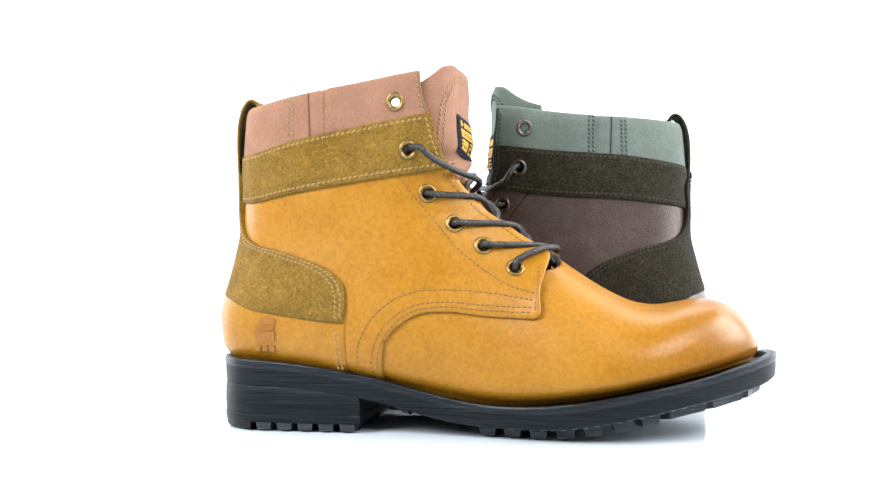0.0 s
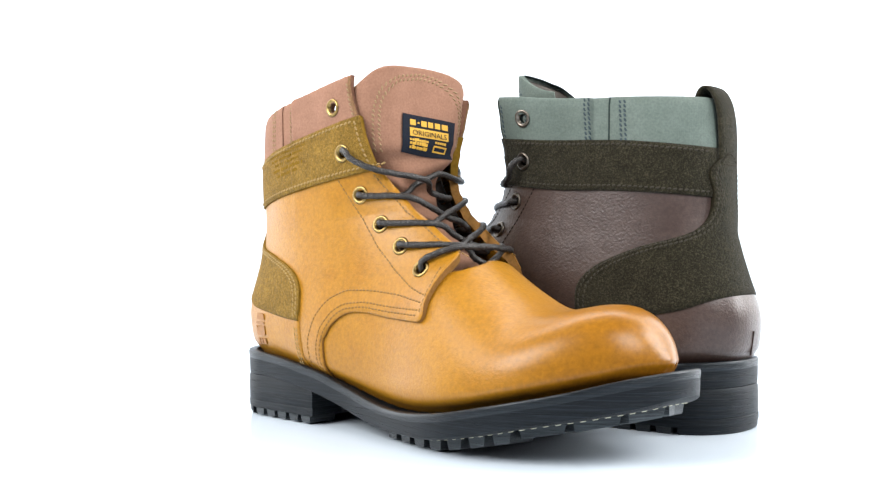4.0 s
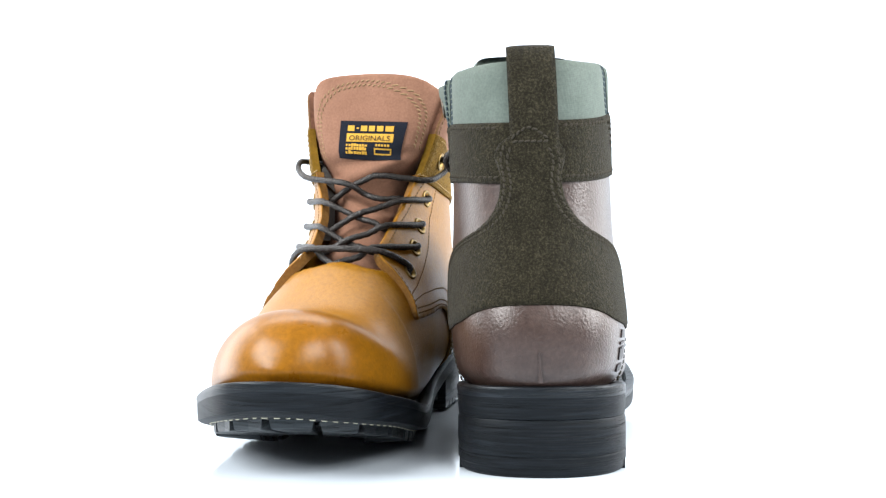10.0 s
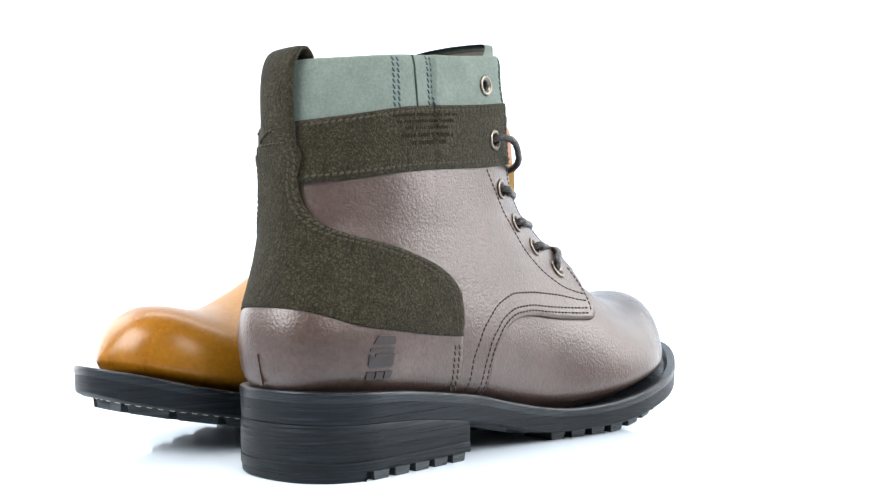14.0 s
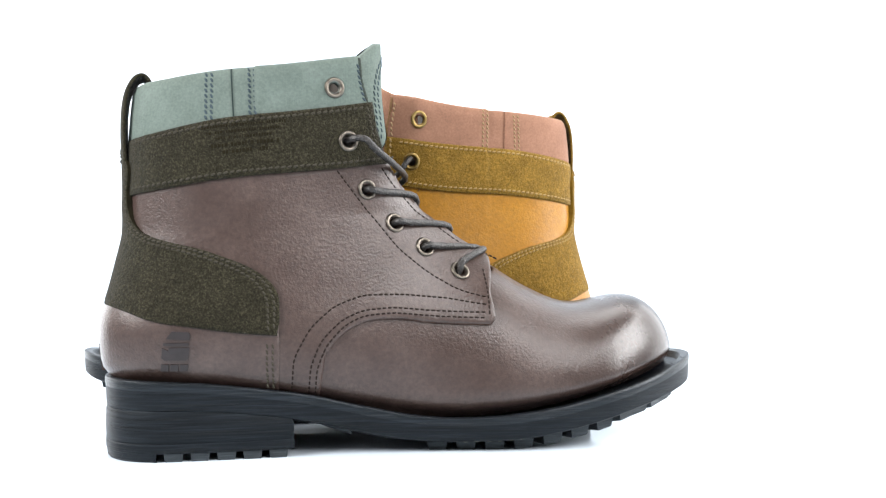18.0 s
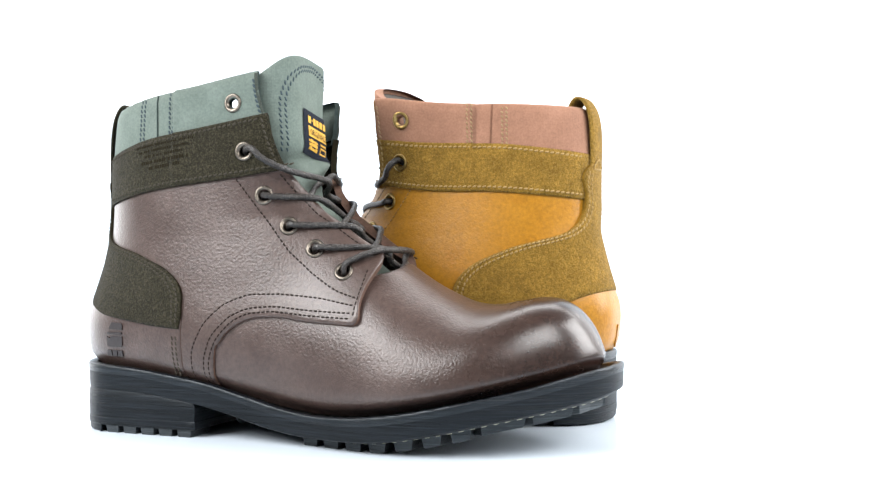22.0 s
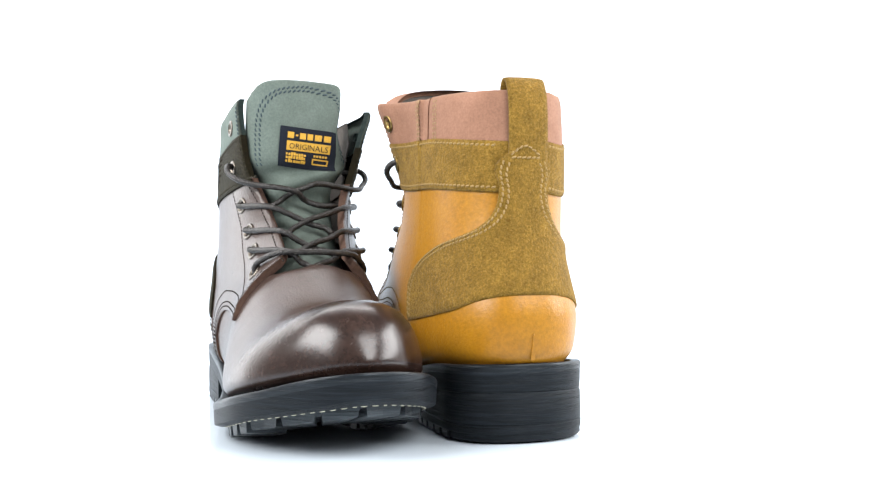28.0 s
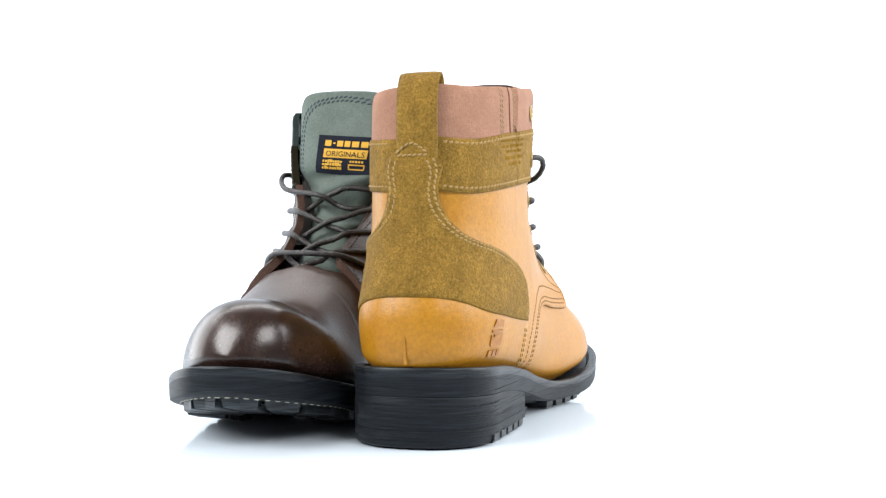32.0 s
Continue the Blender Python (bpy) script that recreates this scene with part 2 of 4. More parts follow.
def build_sweep():
    prof = [(-3.0, 0.0), (-0.6, 0.0), (0.6, 0.0), (1.2, 0.0)]
    prof += [(1.2 + 0.8 * math.sin(a), 0.8 - 0.8 * math.cos(a)) for a in [radians(i * 9) for i in range(1, 11)]]
    prof += [(2.0, 2.8)]
    verts, faces = [], []
    for x in (-4.0, 4.0):
        verts += [(x, y, z) for y, z in prof]
    for x in (-4.0, 4.0):
        verts += [(x, y + 0.004 * (z > 0.5), z - 0.004 * (z <= 0.5)) for y, z in prof]
    n = len(prof)
    for i in range(n - 1):
        faces.append((i, n + i, n + i + 1, i + 1))
        faces.append((2 * n + i, 2 * n + i + 1, 3 * n + i + 1, 3 * n + i))
    ob = new("backdrop", sheet("backdrop", verts, faces, WHITE))
    tagged(ob, "seamless glossy white studio sweep under the boots", "backdrop", kind="structure")


build_sweep()


# ---- the boot's form ----
def table(pairs):
    xs, ys = [p[0] for p in pairs], [p[1] for p in pairs]
    xs, ys = np.array(xs, float) / 1000, np.array(ys, float) / 1000
    m = np.gradient(ys, xs)

    def at(x):
        x = np.clip(np.asarray(x, float), xs[0], xs[-1])
        i = np.clip(np.searchsorted(xs, x) - 1, 0, len(xs) - 2)
        h = xs[i + 1] - xs[i]
        t = (x - xs[i]) / h
        return ((1 + 2 * t) * (1 - t) ** 2 * ys[i] + t * (1 - t) ** 2 * h * m[i]
                + t * t * (3 - 2 * t) * ys[i + 1] + t * t * (t - 1) * h * m[i + 1])
    return at


# millimetres, from the heel's back; lateral side is negative y
def ends(x):
    """Rounds the sole's plan off at heel and toe."""
    h = np.clip(1 - x / 0.034, 0, 1)
    t = np.clip((x - 0.222) / 0.076, 0, 1)
    return np.maximum(1 - h ** 2.3, 0) ** (1 / 2.3) * np.maximum(1 - t ** 2.2, 0) ** (1 / 2.2)


BASE_L = table([(0, 37), (34, 38), (60, 39.5), (90, 40.5), (120, 42.5), (150, 47.5), (180, 51.5), (207, 52.5), (224, 51.5), (298, 42)])
BASE_M = table([(0, 36.5), (34, 36.5), (60, 37), (90, 35.5), (120, 34.5), (150, 37.5), (180, 43), (207, 48), (224, 49.2), (298, 48)])


def SOLE_L(x):
    return BASE_L(x) * ends(x)


def SOLE_M(x):
    return BASE_M(x) * ends(x)


WELT_TOP = table([(-2.5, 34.5), (37.5, 32.5), (72.5, 29.5), (92.5, 27.5), (117.5, 22.3), (139.5, 17.8), (157.5, 15.8), (177.5, 16), (207, 19.5), (232.3, 24.5), (262.6, 31),
                  (285, 37), (300, 40.5)])
SOLE_LOW = table([(-2.5, 21.5), (67.5, 18.5), (84.5, 16.5), (106.5, 12.5), (128.5, 7.5), (150.5, 4.8), (166.5, 4.5), (193.3, 5.4), (219.7, 9.8), (246, 15.5), (276.2, 21.5),
                  (291, 25), (300, 28.5)])
BACK = table([(20, 5.8), (30, 3.2), (38, 0.9), (46, -0.3), (55, -0.8), (61, 0), (67, 2.2), (85, 7.2), (100, 10.8), (114, 12.2), (136, 12.2), (148, 12.8), (160, 13.8), (175, 15.5), (210, 18)])
FRONT = table([(20, 236.2), (55, 228.4), (65, 218.7), (75, 204.1), (88, 187.5), (101, 172), (112, 158.5), (122, 148.5), (134, 142.5), (149, 139), (165, 137), (190, 136.5), (210, 136.5)])
WIDE_L = table([(20, 30.5), (30, 33.8), (36, 36), (46, 38.6), (60, 39.8), (76, 39.2), (95, 38.1), (118, 37.2), (145, 36.6), (170, 36.2), (210, 36.8)])
WIDE_M = table([(20, 29.5), (30, 32.8), (36, 34.8), (46, 36.9), (60, 38), (76, 38), (95, 37.2), (118, 35.4), (145, 34.4), (170, 34.2), (210, 34.6)])
TOE_TOP = table([(97.5, 80), (147.5, 79), (187.5, 75.5), (206, 68.3), (226.5, 63.8), (237.2, 65), (248.9, 68), (259.6, 69.8), (269.4, 68.6), (279.1, 62.5), (286, 54), (290, 46), (293, 38)])


def norm_p(a, b, p):
    return (np.abs(a) ** p + np.abs(b) ** p) ** (1 / p)


def form(P):
    """Below zero inside the upper, above zero outside."""
    x, y, z = P[..., 0], P[..., 1], P[..., 2]
    # leg and heel: rings at each height
    xb, xf = BACK(z), FRONT(z)
    low = np.clip((0.10 - z) / 0.06, 0, 1)
    x0 = xb + (xf - xb) * (0.47 - 0.10 * low)
    ax = np.where(x < x0, x0 - xb, xf - x0)
    w = np.where(y < 0, WIDE_L(z), WIDE_M(z))
    w = w * (1 + 0.10 * np.clip((x - 0.05) / 0.05, 0, 1) * low)
    p = np.where(x > x0, 2.25 + 2.2 * np.clip((z - 0.11) / 0.05, 0, 1), 2.25 + 0.5 * np.clip((0.085 - z) / 0.03, 0, 1))
    fa = (norm_p((x - x0) / ax, y / w, p) - 1) * 0.042
    # forefoot: sections across the foot
    inset = 0.0042 + 0.0022 * np.clip((x - 0.24) / 0.05, 0, 1)
    wl, wm = SOLE_L(x + 0.006 * (x > 0.2)) - inset, SOLE_M(x + 0.006 * (x > 0.2)) - inset
    wl, wm = np.maximum(wl, 0.001), np.maximum(wm, 0.001)
    mid, half = (wm - wl) / 2, (wm + wl) / 2
    z0 = WELT_TOP(x) - 0.004
    top = np.maximum(TOE_TOP(x), z0 + 0.002)
    v = (z - z0) / (top - z0)
    tuck = 1 - 0.150 * np.clip(1 - v / 0.25, 0, 2) ** 2
    fb = (norm_p((y - mid) / (half * tuck), np.maximum((v - 0.16) / 0.84, 0), 2.3) - 1) * 0.036
    tip = x - 0.2905
    q = np.clip(0.5 + 0.5 * (fb - tip) / 0.012, 0, 1)
    fb = fb * q + tip * (1 - q) + 0.012 * q * (1 - q)
    fb = fb + 0.03 * np.clip((0.10 - x) / 0.06, 0, 3) ** 2
    k = 0.014
    h = np.clip(0.5 + 0.5 * (fb - fa) / k, 0, 1)
    f = fb * (1 - h) + fa * h - k * h * (1 - h)
    return np.maximum(f, (WELT_TOP(x) - 0.007 - z) * 0.8)


NS, NV = 250, 176


def cast():
    """The upper as a grid: sections along a spine from the toe to the top of the leg, each a ring of points."""
    org, ux, wx = [], [], []
    c = Vector((0.255, 0, 0.036))
    for i in range(46):                                   # fan over the toe
        a = radians(90 * (i / 46) ** 0.9)
        org.append((c.x, 0, c.z)), ux.append((a, 0)), wx.append(0)
    n1, n2, n3 = 50, 104, 50
    for i in range(n1):
        org.append((0.255 - 0.068 * i / n1, 0, 0.036)), ux.append((radians(90), 0)), wx.append(0)
    for i in range(n2):
        b = radians(90 * i / n2)
        org.append((0.187 - 0.115 * math.sin(b), 0, 0.151 - 0.115 * math.cos(b))), ux.append((radians(90), b)), wx.append(0)
    for i in range(n3):
        org.append((0.072, 0, 0.151 + 0.054 * i / (n3 - 1))), ux.append((radians(90), radians(90))), wx.append(0)
    org = np.array(org)
    ph = np.linspace(0, 2 * math.pi, NV, endpoint=False)
    dirs = np.empty((len(org), NV, 3))
    for i, (a, b) in enumerate(ux):
        fwd = np.array([math.cos(b), 0, -math.sin(b)])   # along the spine, towards the toe
        up = np.array([math.sin(b), 0, math.cos(b)])
        side = np.array([0, 1.0, 0])
        ring = np.cos(ph)[:, None] * up + np.sin(ph)[:, None] * side
        dirs[i] = math.cos(a) * fwd + math.sin(a) * ring
    lo, hi = np.zeros(dirs.shape[:2]), np.full(dirs.shape[:2], 0.16)
    O = org[:, None, :]
    # first crossing outwards, then halving
    step = np.linspace(0.004, 0.16, 40)
    F = np.stack([form(O + dirs * s) for s in step])
    first = np.argmax(F > 0, axis=0)
    hi = step[first]
    lo = np.where(first > 0, step[np.maximum(first - 1, 0)], 0.0)
    for _ in range(18):
        m = (lo + hi) / 2
        out = form(O + dirs * m[..., None]) > 0
        hi, lo = np.where(out, m, hi), np.where(out, lo, m)
    G = O + dirs * hi[..., None]
    e = 0.0006
    N = np.stack([form(G + np.eye(3)[k] * e) - form(G - np.eye(3)[k] * e) for k in range(3)], -1)
    for _ in range(2):   # soften the normals
        N[:] = N / np.maximum(np.linalg.norm(N, axis=-1, keepdims=True), 1e-9)
        M = N.copy()
        M[1:-1] += N[2:] + N[:-2]
        N = M + np.roll(M, 1, 1) * 0.5 + np.roll(M, -1, 1) * 0.5
    N /= np.maximum(np.linalg.norm(N, axis=-1, keepdims=True), 1e-9)
    return G, N


GRID, NORM = cast()
GX, GY, GZ = GRID[..., 0], GRID[..., 1], GRID[..., 2]


def clip_grid(fields):
    """The part of the grid where every field is positive: points, normals and faces, cut cleanly along the zero lines."""
    ns, nv = GX.shape
    idx = np.arange(ns * nv).reshape(ns, nv)
    quads = np.stack([idx[:-1], np.roll(idx, -1, 1)[:-1], np.roll(idx, -1, 1)[1:], idx[1:]], -1).reshape(-1, 4)
    P, N = GRID.reshape(-1, 3), NORM.reshape(-1, 3)
    V = np.stack([f.reshape(-1) for f in fields])
    polys = []
    inside = (V > 0)
    full = inside[:, quads].all(axis=(0, 2))
    gone = (~inside[:, quads]).all(axis=2).any(axis=0)
    pts, nrm, vals = list(map(tuple, P)), list(map(tuple, N)), V
    extra = {}
    extra_v = []

    def cross(a, b, k, va, vb):
        key = (min(a, b), max(a, b), k)
        if key not in extra:
            t = va / (va - vb)
            pa, pb, na, nb = pts[a], pts[b], nrm[a], nrm[b]
            pts.append(tuple(pa[i] + (pb[i] - pa[i]) * t for i in range(3)))
            nrm.append(tuple(na[i] + (nb[i] - na[i]) * t for i in range(3)))
            fa, fb = val(a), val(b)
            extra_v.append([fa[i] + (fb[i] - fa[i]) * t for i in range(len(fields))])
            extra_v[-1][k] = 0.0
            extra[key] = len(pts) - 1
        return extra[key]

    base = len(pts)

    def val(i):
        return vals[:, i] if i < base else extra_v[i - base]

    for q in quads[~full & ~gone]:
        poly = [int(i) for i in q]
        for k in range(len(fields)):
            out = []
            for j, a in enumerate(poly):
                b = poly[(j + 1) % len(poly)]
                va, vb = val(a)[k], val(b)[k]
                if va >= 0:
                    out.append(a)
                if (va > 0 and vb < 0) or (va < 0 and vb > 0):
                    out.append(cross(a, b, k, va, vb) if a < b else cross(b, a, k, vb, va))
            poly = out
            if len(poly) < 3:
                break
        clean = [a for j, a in enumerate(poly) if a != poly[j - 1]]
        if len(clean) >= 3 and len(set(clean)) == len(clean):
            polys.append(clean)
    polys += [list(map(int, q)) for q in quads[full]]
    used = sorted({i for p in polys for i in p})
    new_i = {o: i for i, o in enumerate(used)}
    return np.array([pts[i] for i in used]), np.array([nrm[i] for i in used]), [[new_i[i] for i in p] for p in polys]


def shell(fields, lift, thick):
    """A piece of hide cut from the grid: an outer skin and a turned-down rim. lift is a number or a function of the points."""
    P, N, faces = clip_grid(fields)
    N = N / np.maximum(np.linalg.norm(N, axis=1, keepdims=True), 1e-9)
    count = {}
    for f in faces:
        for j, a in enumerate(f):
            count[(a, f[(j + 1) % len(f)])] = 1
    rim = [(a, b) for a, b in count if (b, a) not in count]
    edge = sorted({i for ab in rim for i in ab})
    lifts = np.full(len(P), lift) if isinstance(lift, float) else lift(P)
    low = lifts[edge] - thick
    lifts[edge] -= min(0.0005, thick * 0.3)
    lo = {e: len(P) + i for i, e in enumerate(edge)}
    verts = np.vstack([P + N * lifts[:, None], P[edge] + N[edge] * low[:, None]])
    walls = [(b, a, lo[a], lo[b]) for a, b in rim]
    return verts, faces + walls, len(faces)


LEAN = TOE_DROP = TWIST = FORTH = CURL = SINK = REAR_LIFT = SIDE_LIFT = 0.0
LENGTH = table([(-20, -14), (0, 5.2), (60, 62.6), (120, 120), (165, 163.4), (190, 188.2), (220, 219.2), (260, 259.2), (298, 296.2), (320, 318)])


def ease(a, lo, hi):
    t = np.clip((a - lo) / (hi - lo), 0, 1)
    return t * t * (3 - 2 * t)


def deform(v):
    """A boot's own stance: its leg leans a little to one side, its toe is more or less flat."""
    v = np.array(v, float).reshape(-1, 3)
    v[:, 1] += LEAN * np.maximum(v[:, 2] - 0.035, 0)
    open_ = np.clip((v[:, 2] - 0.125) / 0.055, 0, 1) ** 1.5 * np.clip((v[:, 0] - 0.065) / 0.05, 0, 1) ** 2 * np.clip((v[:, 1] - 0.012) / 0.02, 0, 1)
    v[:, 1] += (0.0128 - 0.0046 * CURL) * open_
    k = np.clip((v[:, 0] - 0.195) / 0.05, 0, 1)
    v[:, 2] -= TOE_DROP * k * k * (3 - 2 * k) * np.clip((v[:, 2] - 0.040) / 0.03, 0, 1.2)
    lift = REAR_LIFT + (SIDE_LIFT - REAR_LIFT) * ease(-v[:, 1], 0.010, 0.032) * ease(v[:, 2], 0.060, 0.100)
    v[:, 2] += lift * ease(-v[:, 0], -0.115, -0.045) * ease(v[:, 2], 0.010, 0.034) * (1 - 0.6 * ease(v[:, 2], 0.150, 0.174))
    v[:, 0] = LENGTH(v[:, 0])
    fore = ease(v[:, 0], 0.135, 0.215)
    v[:, 1] = v[:, 1] * (0.957 + fore * np.where(v[:, 1] < 0, 0.040 - 0.075 * ease(v[:, 0], 0.232, 0.285), -0.045)) - 0.0042 * fore * ease(-v[:, 1], -0.05, 0.05) - 0.0028 * ease(v[:, 0], 0.140, 0.235)
    return v


def part(name, data, mat, parent, label="", kind="", crisp=0, rim=None, loose=False):
    """One mesh object under a thing or a part; data is (verts, faces, how many of the faces are smooth)."""
    verts, faces, nsm = data
    if loose:    # the tongue turns a little in the opening and sits lower or higher
        verts = np.array(verts, float)
        up = np.clip((verts[:, 2] - 0.128) / 0.022, 0, 1)
        verts[:, 0] += TWIST * (verts[:, 1] + 0.018) * up
        verts[:, 0] += FORTH * ease(-verts[:, 1], 0.004, 0.036) * ease(verts[:, 2], 0.148, 0.178)
        up = ease(verts[:, 2], 0.142, 0.170)
        out, in_ = ease(-verts[:, 1], 0.014, 0.036) * up, ease(verts[:, 1], 0.014, 0.036) * up
        verts[:, 1] += (0.0020 * in_ - 0.0024 * out) + CURL * (0.0022 * out - 0.0122 * in_)
        verts[:, 0] -= CURL * (0.0030 * in_ + 0.0028 * out)
        verts[:, 2] -= SINK * np.clip((verts[:, 2] - 0.150) / 0.030, 0, 1)
    me = bpy.data.meshes.new(name)
    me.from_pydata(deform(verts).tolist(), [], [tuple(f) for f in faces])
    me.polygons.foreach_set("use_smooth", [i < nsm for i in range(len(me.polygons))])
    if crisp:
        me.set_sharp_from_angle(angle=radians(crisp))
    me.update()
    me.materials.append(mat)
    if rim:    # the cut edge of a hide shows its raw core
        me.materials.append(rim)
        me.polygons.foreach_set("material_index", [int(i >= nsm) for i in range(len(me.polygons))])
    ob = new(name, me)
    ob.parent = parent
    return tagged(ob, label, kind=kind)


# ---- the cut of the hides, in millimetres seen from the side ----
LINE_TOP = table([(-3, 167), (11, 169), (25, 170.2), (54, 174.2), (83, 177.8), (115, 183), (148, 188)])
LINE_MID = table([(-2.5, 139), (23.5, 144), (54.5, 150.5), (83.5, 155), (116.5, 160.5), (147.5, 166)])
LINE_LOW = table([(-2.5, 114), (23.5, 118), (54.5, 123), (83.5, 127), (116.5, 131.3), (147.5, 136)])
INNER_TOP = table([(0, 0), (25, 1.2), (55, 3.5), (90, 5), (120, 6), (150, 6.5)])
INNER_LOW = table([(0, 0), (25, 0.5), (55, 2.2), (90, 3.5), (120, 3), (150, 3)])


def line(cut_line, drop, x, y):
    """A cutting line round the leg, lower on the inner side."""
    return cut_line(x) - drop(x) * (np.asarray(y) > 0)


COUNTER_LOW = table([(-7.5, 67.5), (-2.5, 67), (2.5, 66), (11.5, 63.3), (20.5, 60), (40.5, 56.7), (62.5, 54.2), (77.5, 53.6), (117.5, 53)])
COUNTER_REACH = table([(0, 89), (54, 90), (60, 90.5), (66, 88.5), (70, 87), (75, 83.5), (80, 77.5), (84.4, 69), (88, 59), (92, 47), (94.5, 36), (97, 27), (103, 17), (108, 13.6),
                       (117, 11.4), (134, 9.8), (137, 5), (140, 0), (150, -9), (220, -60)])
VAMP_LINE = table([(87.5, 0), (98.5, 20), (100, 38.7), (104.1, 48.3), (112.5, 56.4), (120.5, 59.9), (134.5, 60.9), (153.5, 58.8), (179.5, 57.3), (226.5, 56)])
GAP = table([(0, 12), (80, 12), (90, 15), (105, 18), (120, 22), (136, 27.8), (150, 30.8), (165, 32.2), (187, 33.0), (220, 33.0)])


def reach(P):
    return np.sqrt(P[..., 1] ** 2 + (P[..., 0] - BACK(P[..., 2])) ** 2)


def frontal(P):
    """How far a point lies beside the lacing gap."""
    return np.where(P[..., 0] > 0.07, np.abs(P[..., 1]) - GAP(P[..., 2]) * (1 - 0.115 * (P[..., 1] > 0) * np.clip((P[..., 2] - 0.12) / 0.04, 0, 1)), 1.0)


def locate(A, B, a, b, mask):
    """The point and normal of the grid where the fields A and B take the values a and b."""
    d = (A - a) ** 2 + (B - b) ** 2 + (~mask) * 1.0
    i, j = np.unravel_index(np.argmin(d), d.shape)
    i0, i1, j0, j1 = max(i - 1, 0), min(i + 1, A.shape[0] - 1), (j - 1) % NV, (j + 1) % NV
    m = np.array([[(F[i1, j] - F[i0, j]) / (i1 - i0), (F[i, j1] - F[i, j0]) / 2] for F in (A, B)])
    det = m[0, 0] * m[1, 1] - m[0, 1] * m[1, 0]
    st = np.linalg.solve(m, [a - A[i, j], b - B[i, j]]) if abs(det) > 1e-14 else np.zeros(2)
    st = np.clip(st, -1.2, 1.2)
    out = [F[i, j] + (F[i1, j] - F[i0, j]) / (i1 - i0) * st[0] + (F[i, j1] - F[i, j0]) / 2 * st[1] for F in (GRID, NORM)]
    return out[0], out[1] / np.linalg.norm(out[1])


REACH, FRONTAL = reach(GRID), frontal(GRID)
LATERAL, MEDIAL = GY < 0, GY > 0
REAR, FORE = GX < 0.06, (GX > 0.085) & (GZ > 0.06)

EYES = {-1: [(107.3, 167.6), (113.5, 143.2), (123.1, 121), (137, 105), (152, 93.5), (169, 81.8)],
        1: [(111.5, 165), (115, 142.4), (125.5, 121), (139.5, 105), (153.5, 93), (167.5, 81)]}
EYELETS = {s: [locate(GX, GZ, x / 1000, z / 1000, MEDIAL if s > 0 else LATERAL) for x, z in EYES[s]] for s in (-1, 1)}
HOLES = np.min([np.linalg.norm(GRID - p, axis=-1) for s in (-1, 1) for p, n in EYELETS[s]], axis=0) - 0.0027
FEATHER = GZ - WELT_TOP(GX) + 0.0035

CUT = {}


def cut(name, fields, lift, thick):
    CUT[name] = shell(fields, lift, thick)


def tuck(P):
    """The upper draws in just above the welt, all round."""
    return -0.0034 * np.clip(1 - (P[:, 2] - WELT_TOP(P[:, 0]) + 0.0015) / 0.0075, 0, 1) ** 1.5


def facing_lift(P):
    nose = np.exp(-np.maximum(0.1835 - P[:, 0], 0) / 0.005) * np.clip((P[:, 2] - 0.055) / 0.01, 0, 1)
    return 0.0017 + 0.0020 * np.exp(-np.maximum(frontal(P), 0) / 0.006) + 0.0024 * nose + tuck(P)


def flare(P):
    """The facings stand open at the top, more so on the inner side."""
    up = np.clip((P[:, 2] - 0.125) / 0.055, 0, 1)
    return (0.0014 + np.where(P[:, 1] > 0, 0.0050, 0.002) * up ** 1.5) * np.exp(-np.maximum(frontal(P), 0) / 0.012)


def band_lift(P):
    return 0.0030 + flare(P)


def collar_lift(P):
    roll = np.clip((line(LINE_TOP, INNER_TOP, P[:, 0], P[:, 1]) - P[:, 2]) / 0.005, 0, 1)
    return 0.0005 + 0.0016 * np.sqrt(roll) + flare(P)


def counter_lift(P):
    return 0.0034 + 0.0016 * np.clip((P[:, 2] - 0.098) / 0.015, 0, 1)


def tongue_lift(P):
    low = np.clip((0.150 - P[:, 2]) / 0.022, 0, 1)
    low = low * low * (3 - 2 * low)
    fold = 0.0040 * np.exp(-((P[:, 2] - 0.136 - 0.25 * P[:, 1]) / 0.0042) ** 2) - 0.0022 * np.exp(-((P[:, 2] - 0.127 + 0.3 * P[:, 1]) / 0.004) ** 2)
    fold += 0.0026 * np.exp(-((P[:, 2] - 0.120 + 0.35 * P[:, 1]) / 0.0035) ** 2) - 0.0016 * np.exp(-((P[:, 2] - 0.143 - 0.1 * P[:, 1]) / 0.003) ** 2)
    return -0.0012 - 0.0088 * low + fold * (1 - np.clip((np.abs(P[:, 1]) - 0.020) / 0.012, 0, 1))


VAMP_TOP = 0.0875 - 0.25 * np.abs(GY)
corner = 0.1835 - GX + 0.0015 * np.sin(GZ * 160)


def rounded(a, b, r):
    """Both fields positive, with the corner between them rounded."""
    near = (a < r) & (b < r)
    return np.where(near, r - np.sqrt((r - a) ** 2 + (r - b) ** 2), np.minimum(a, b))


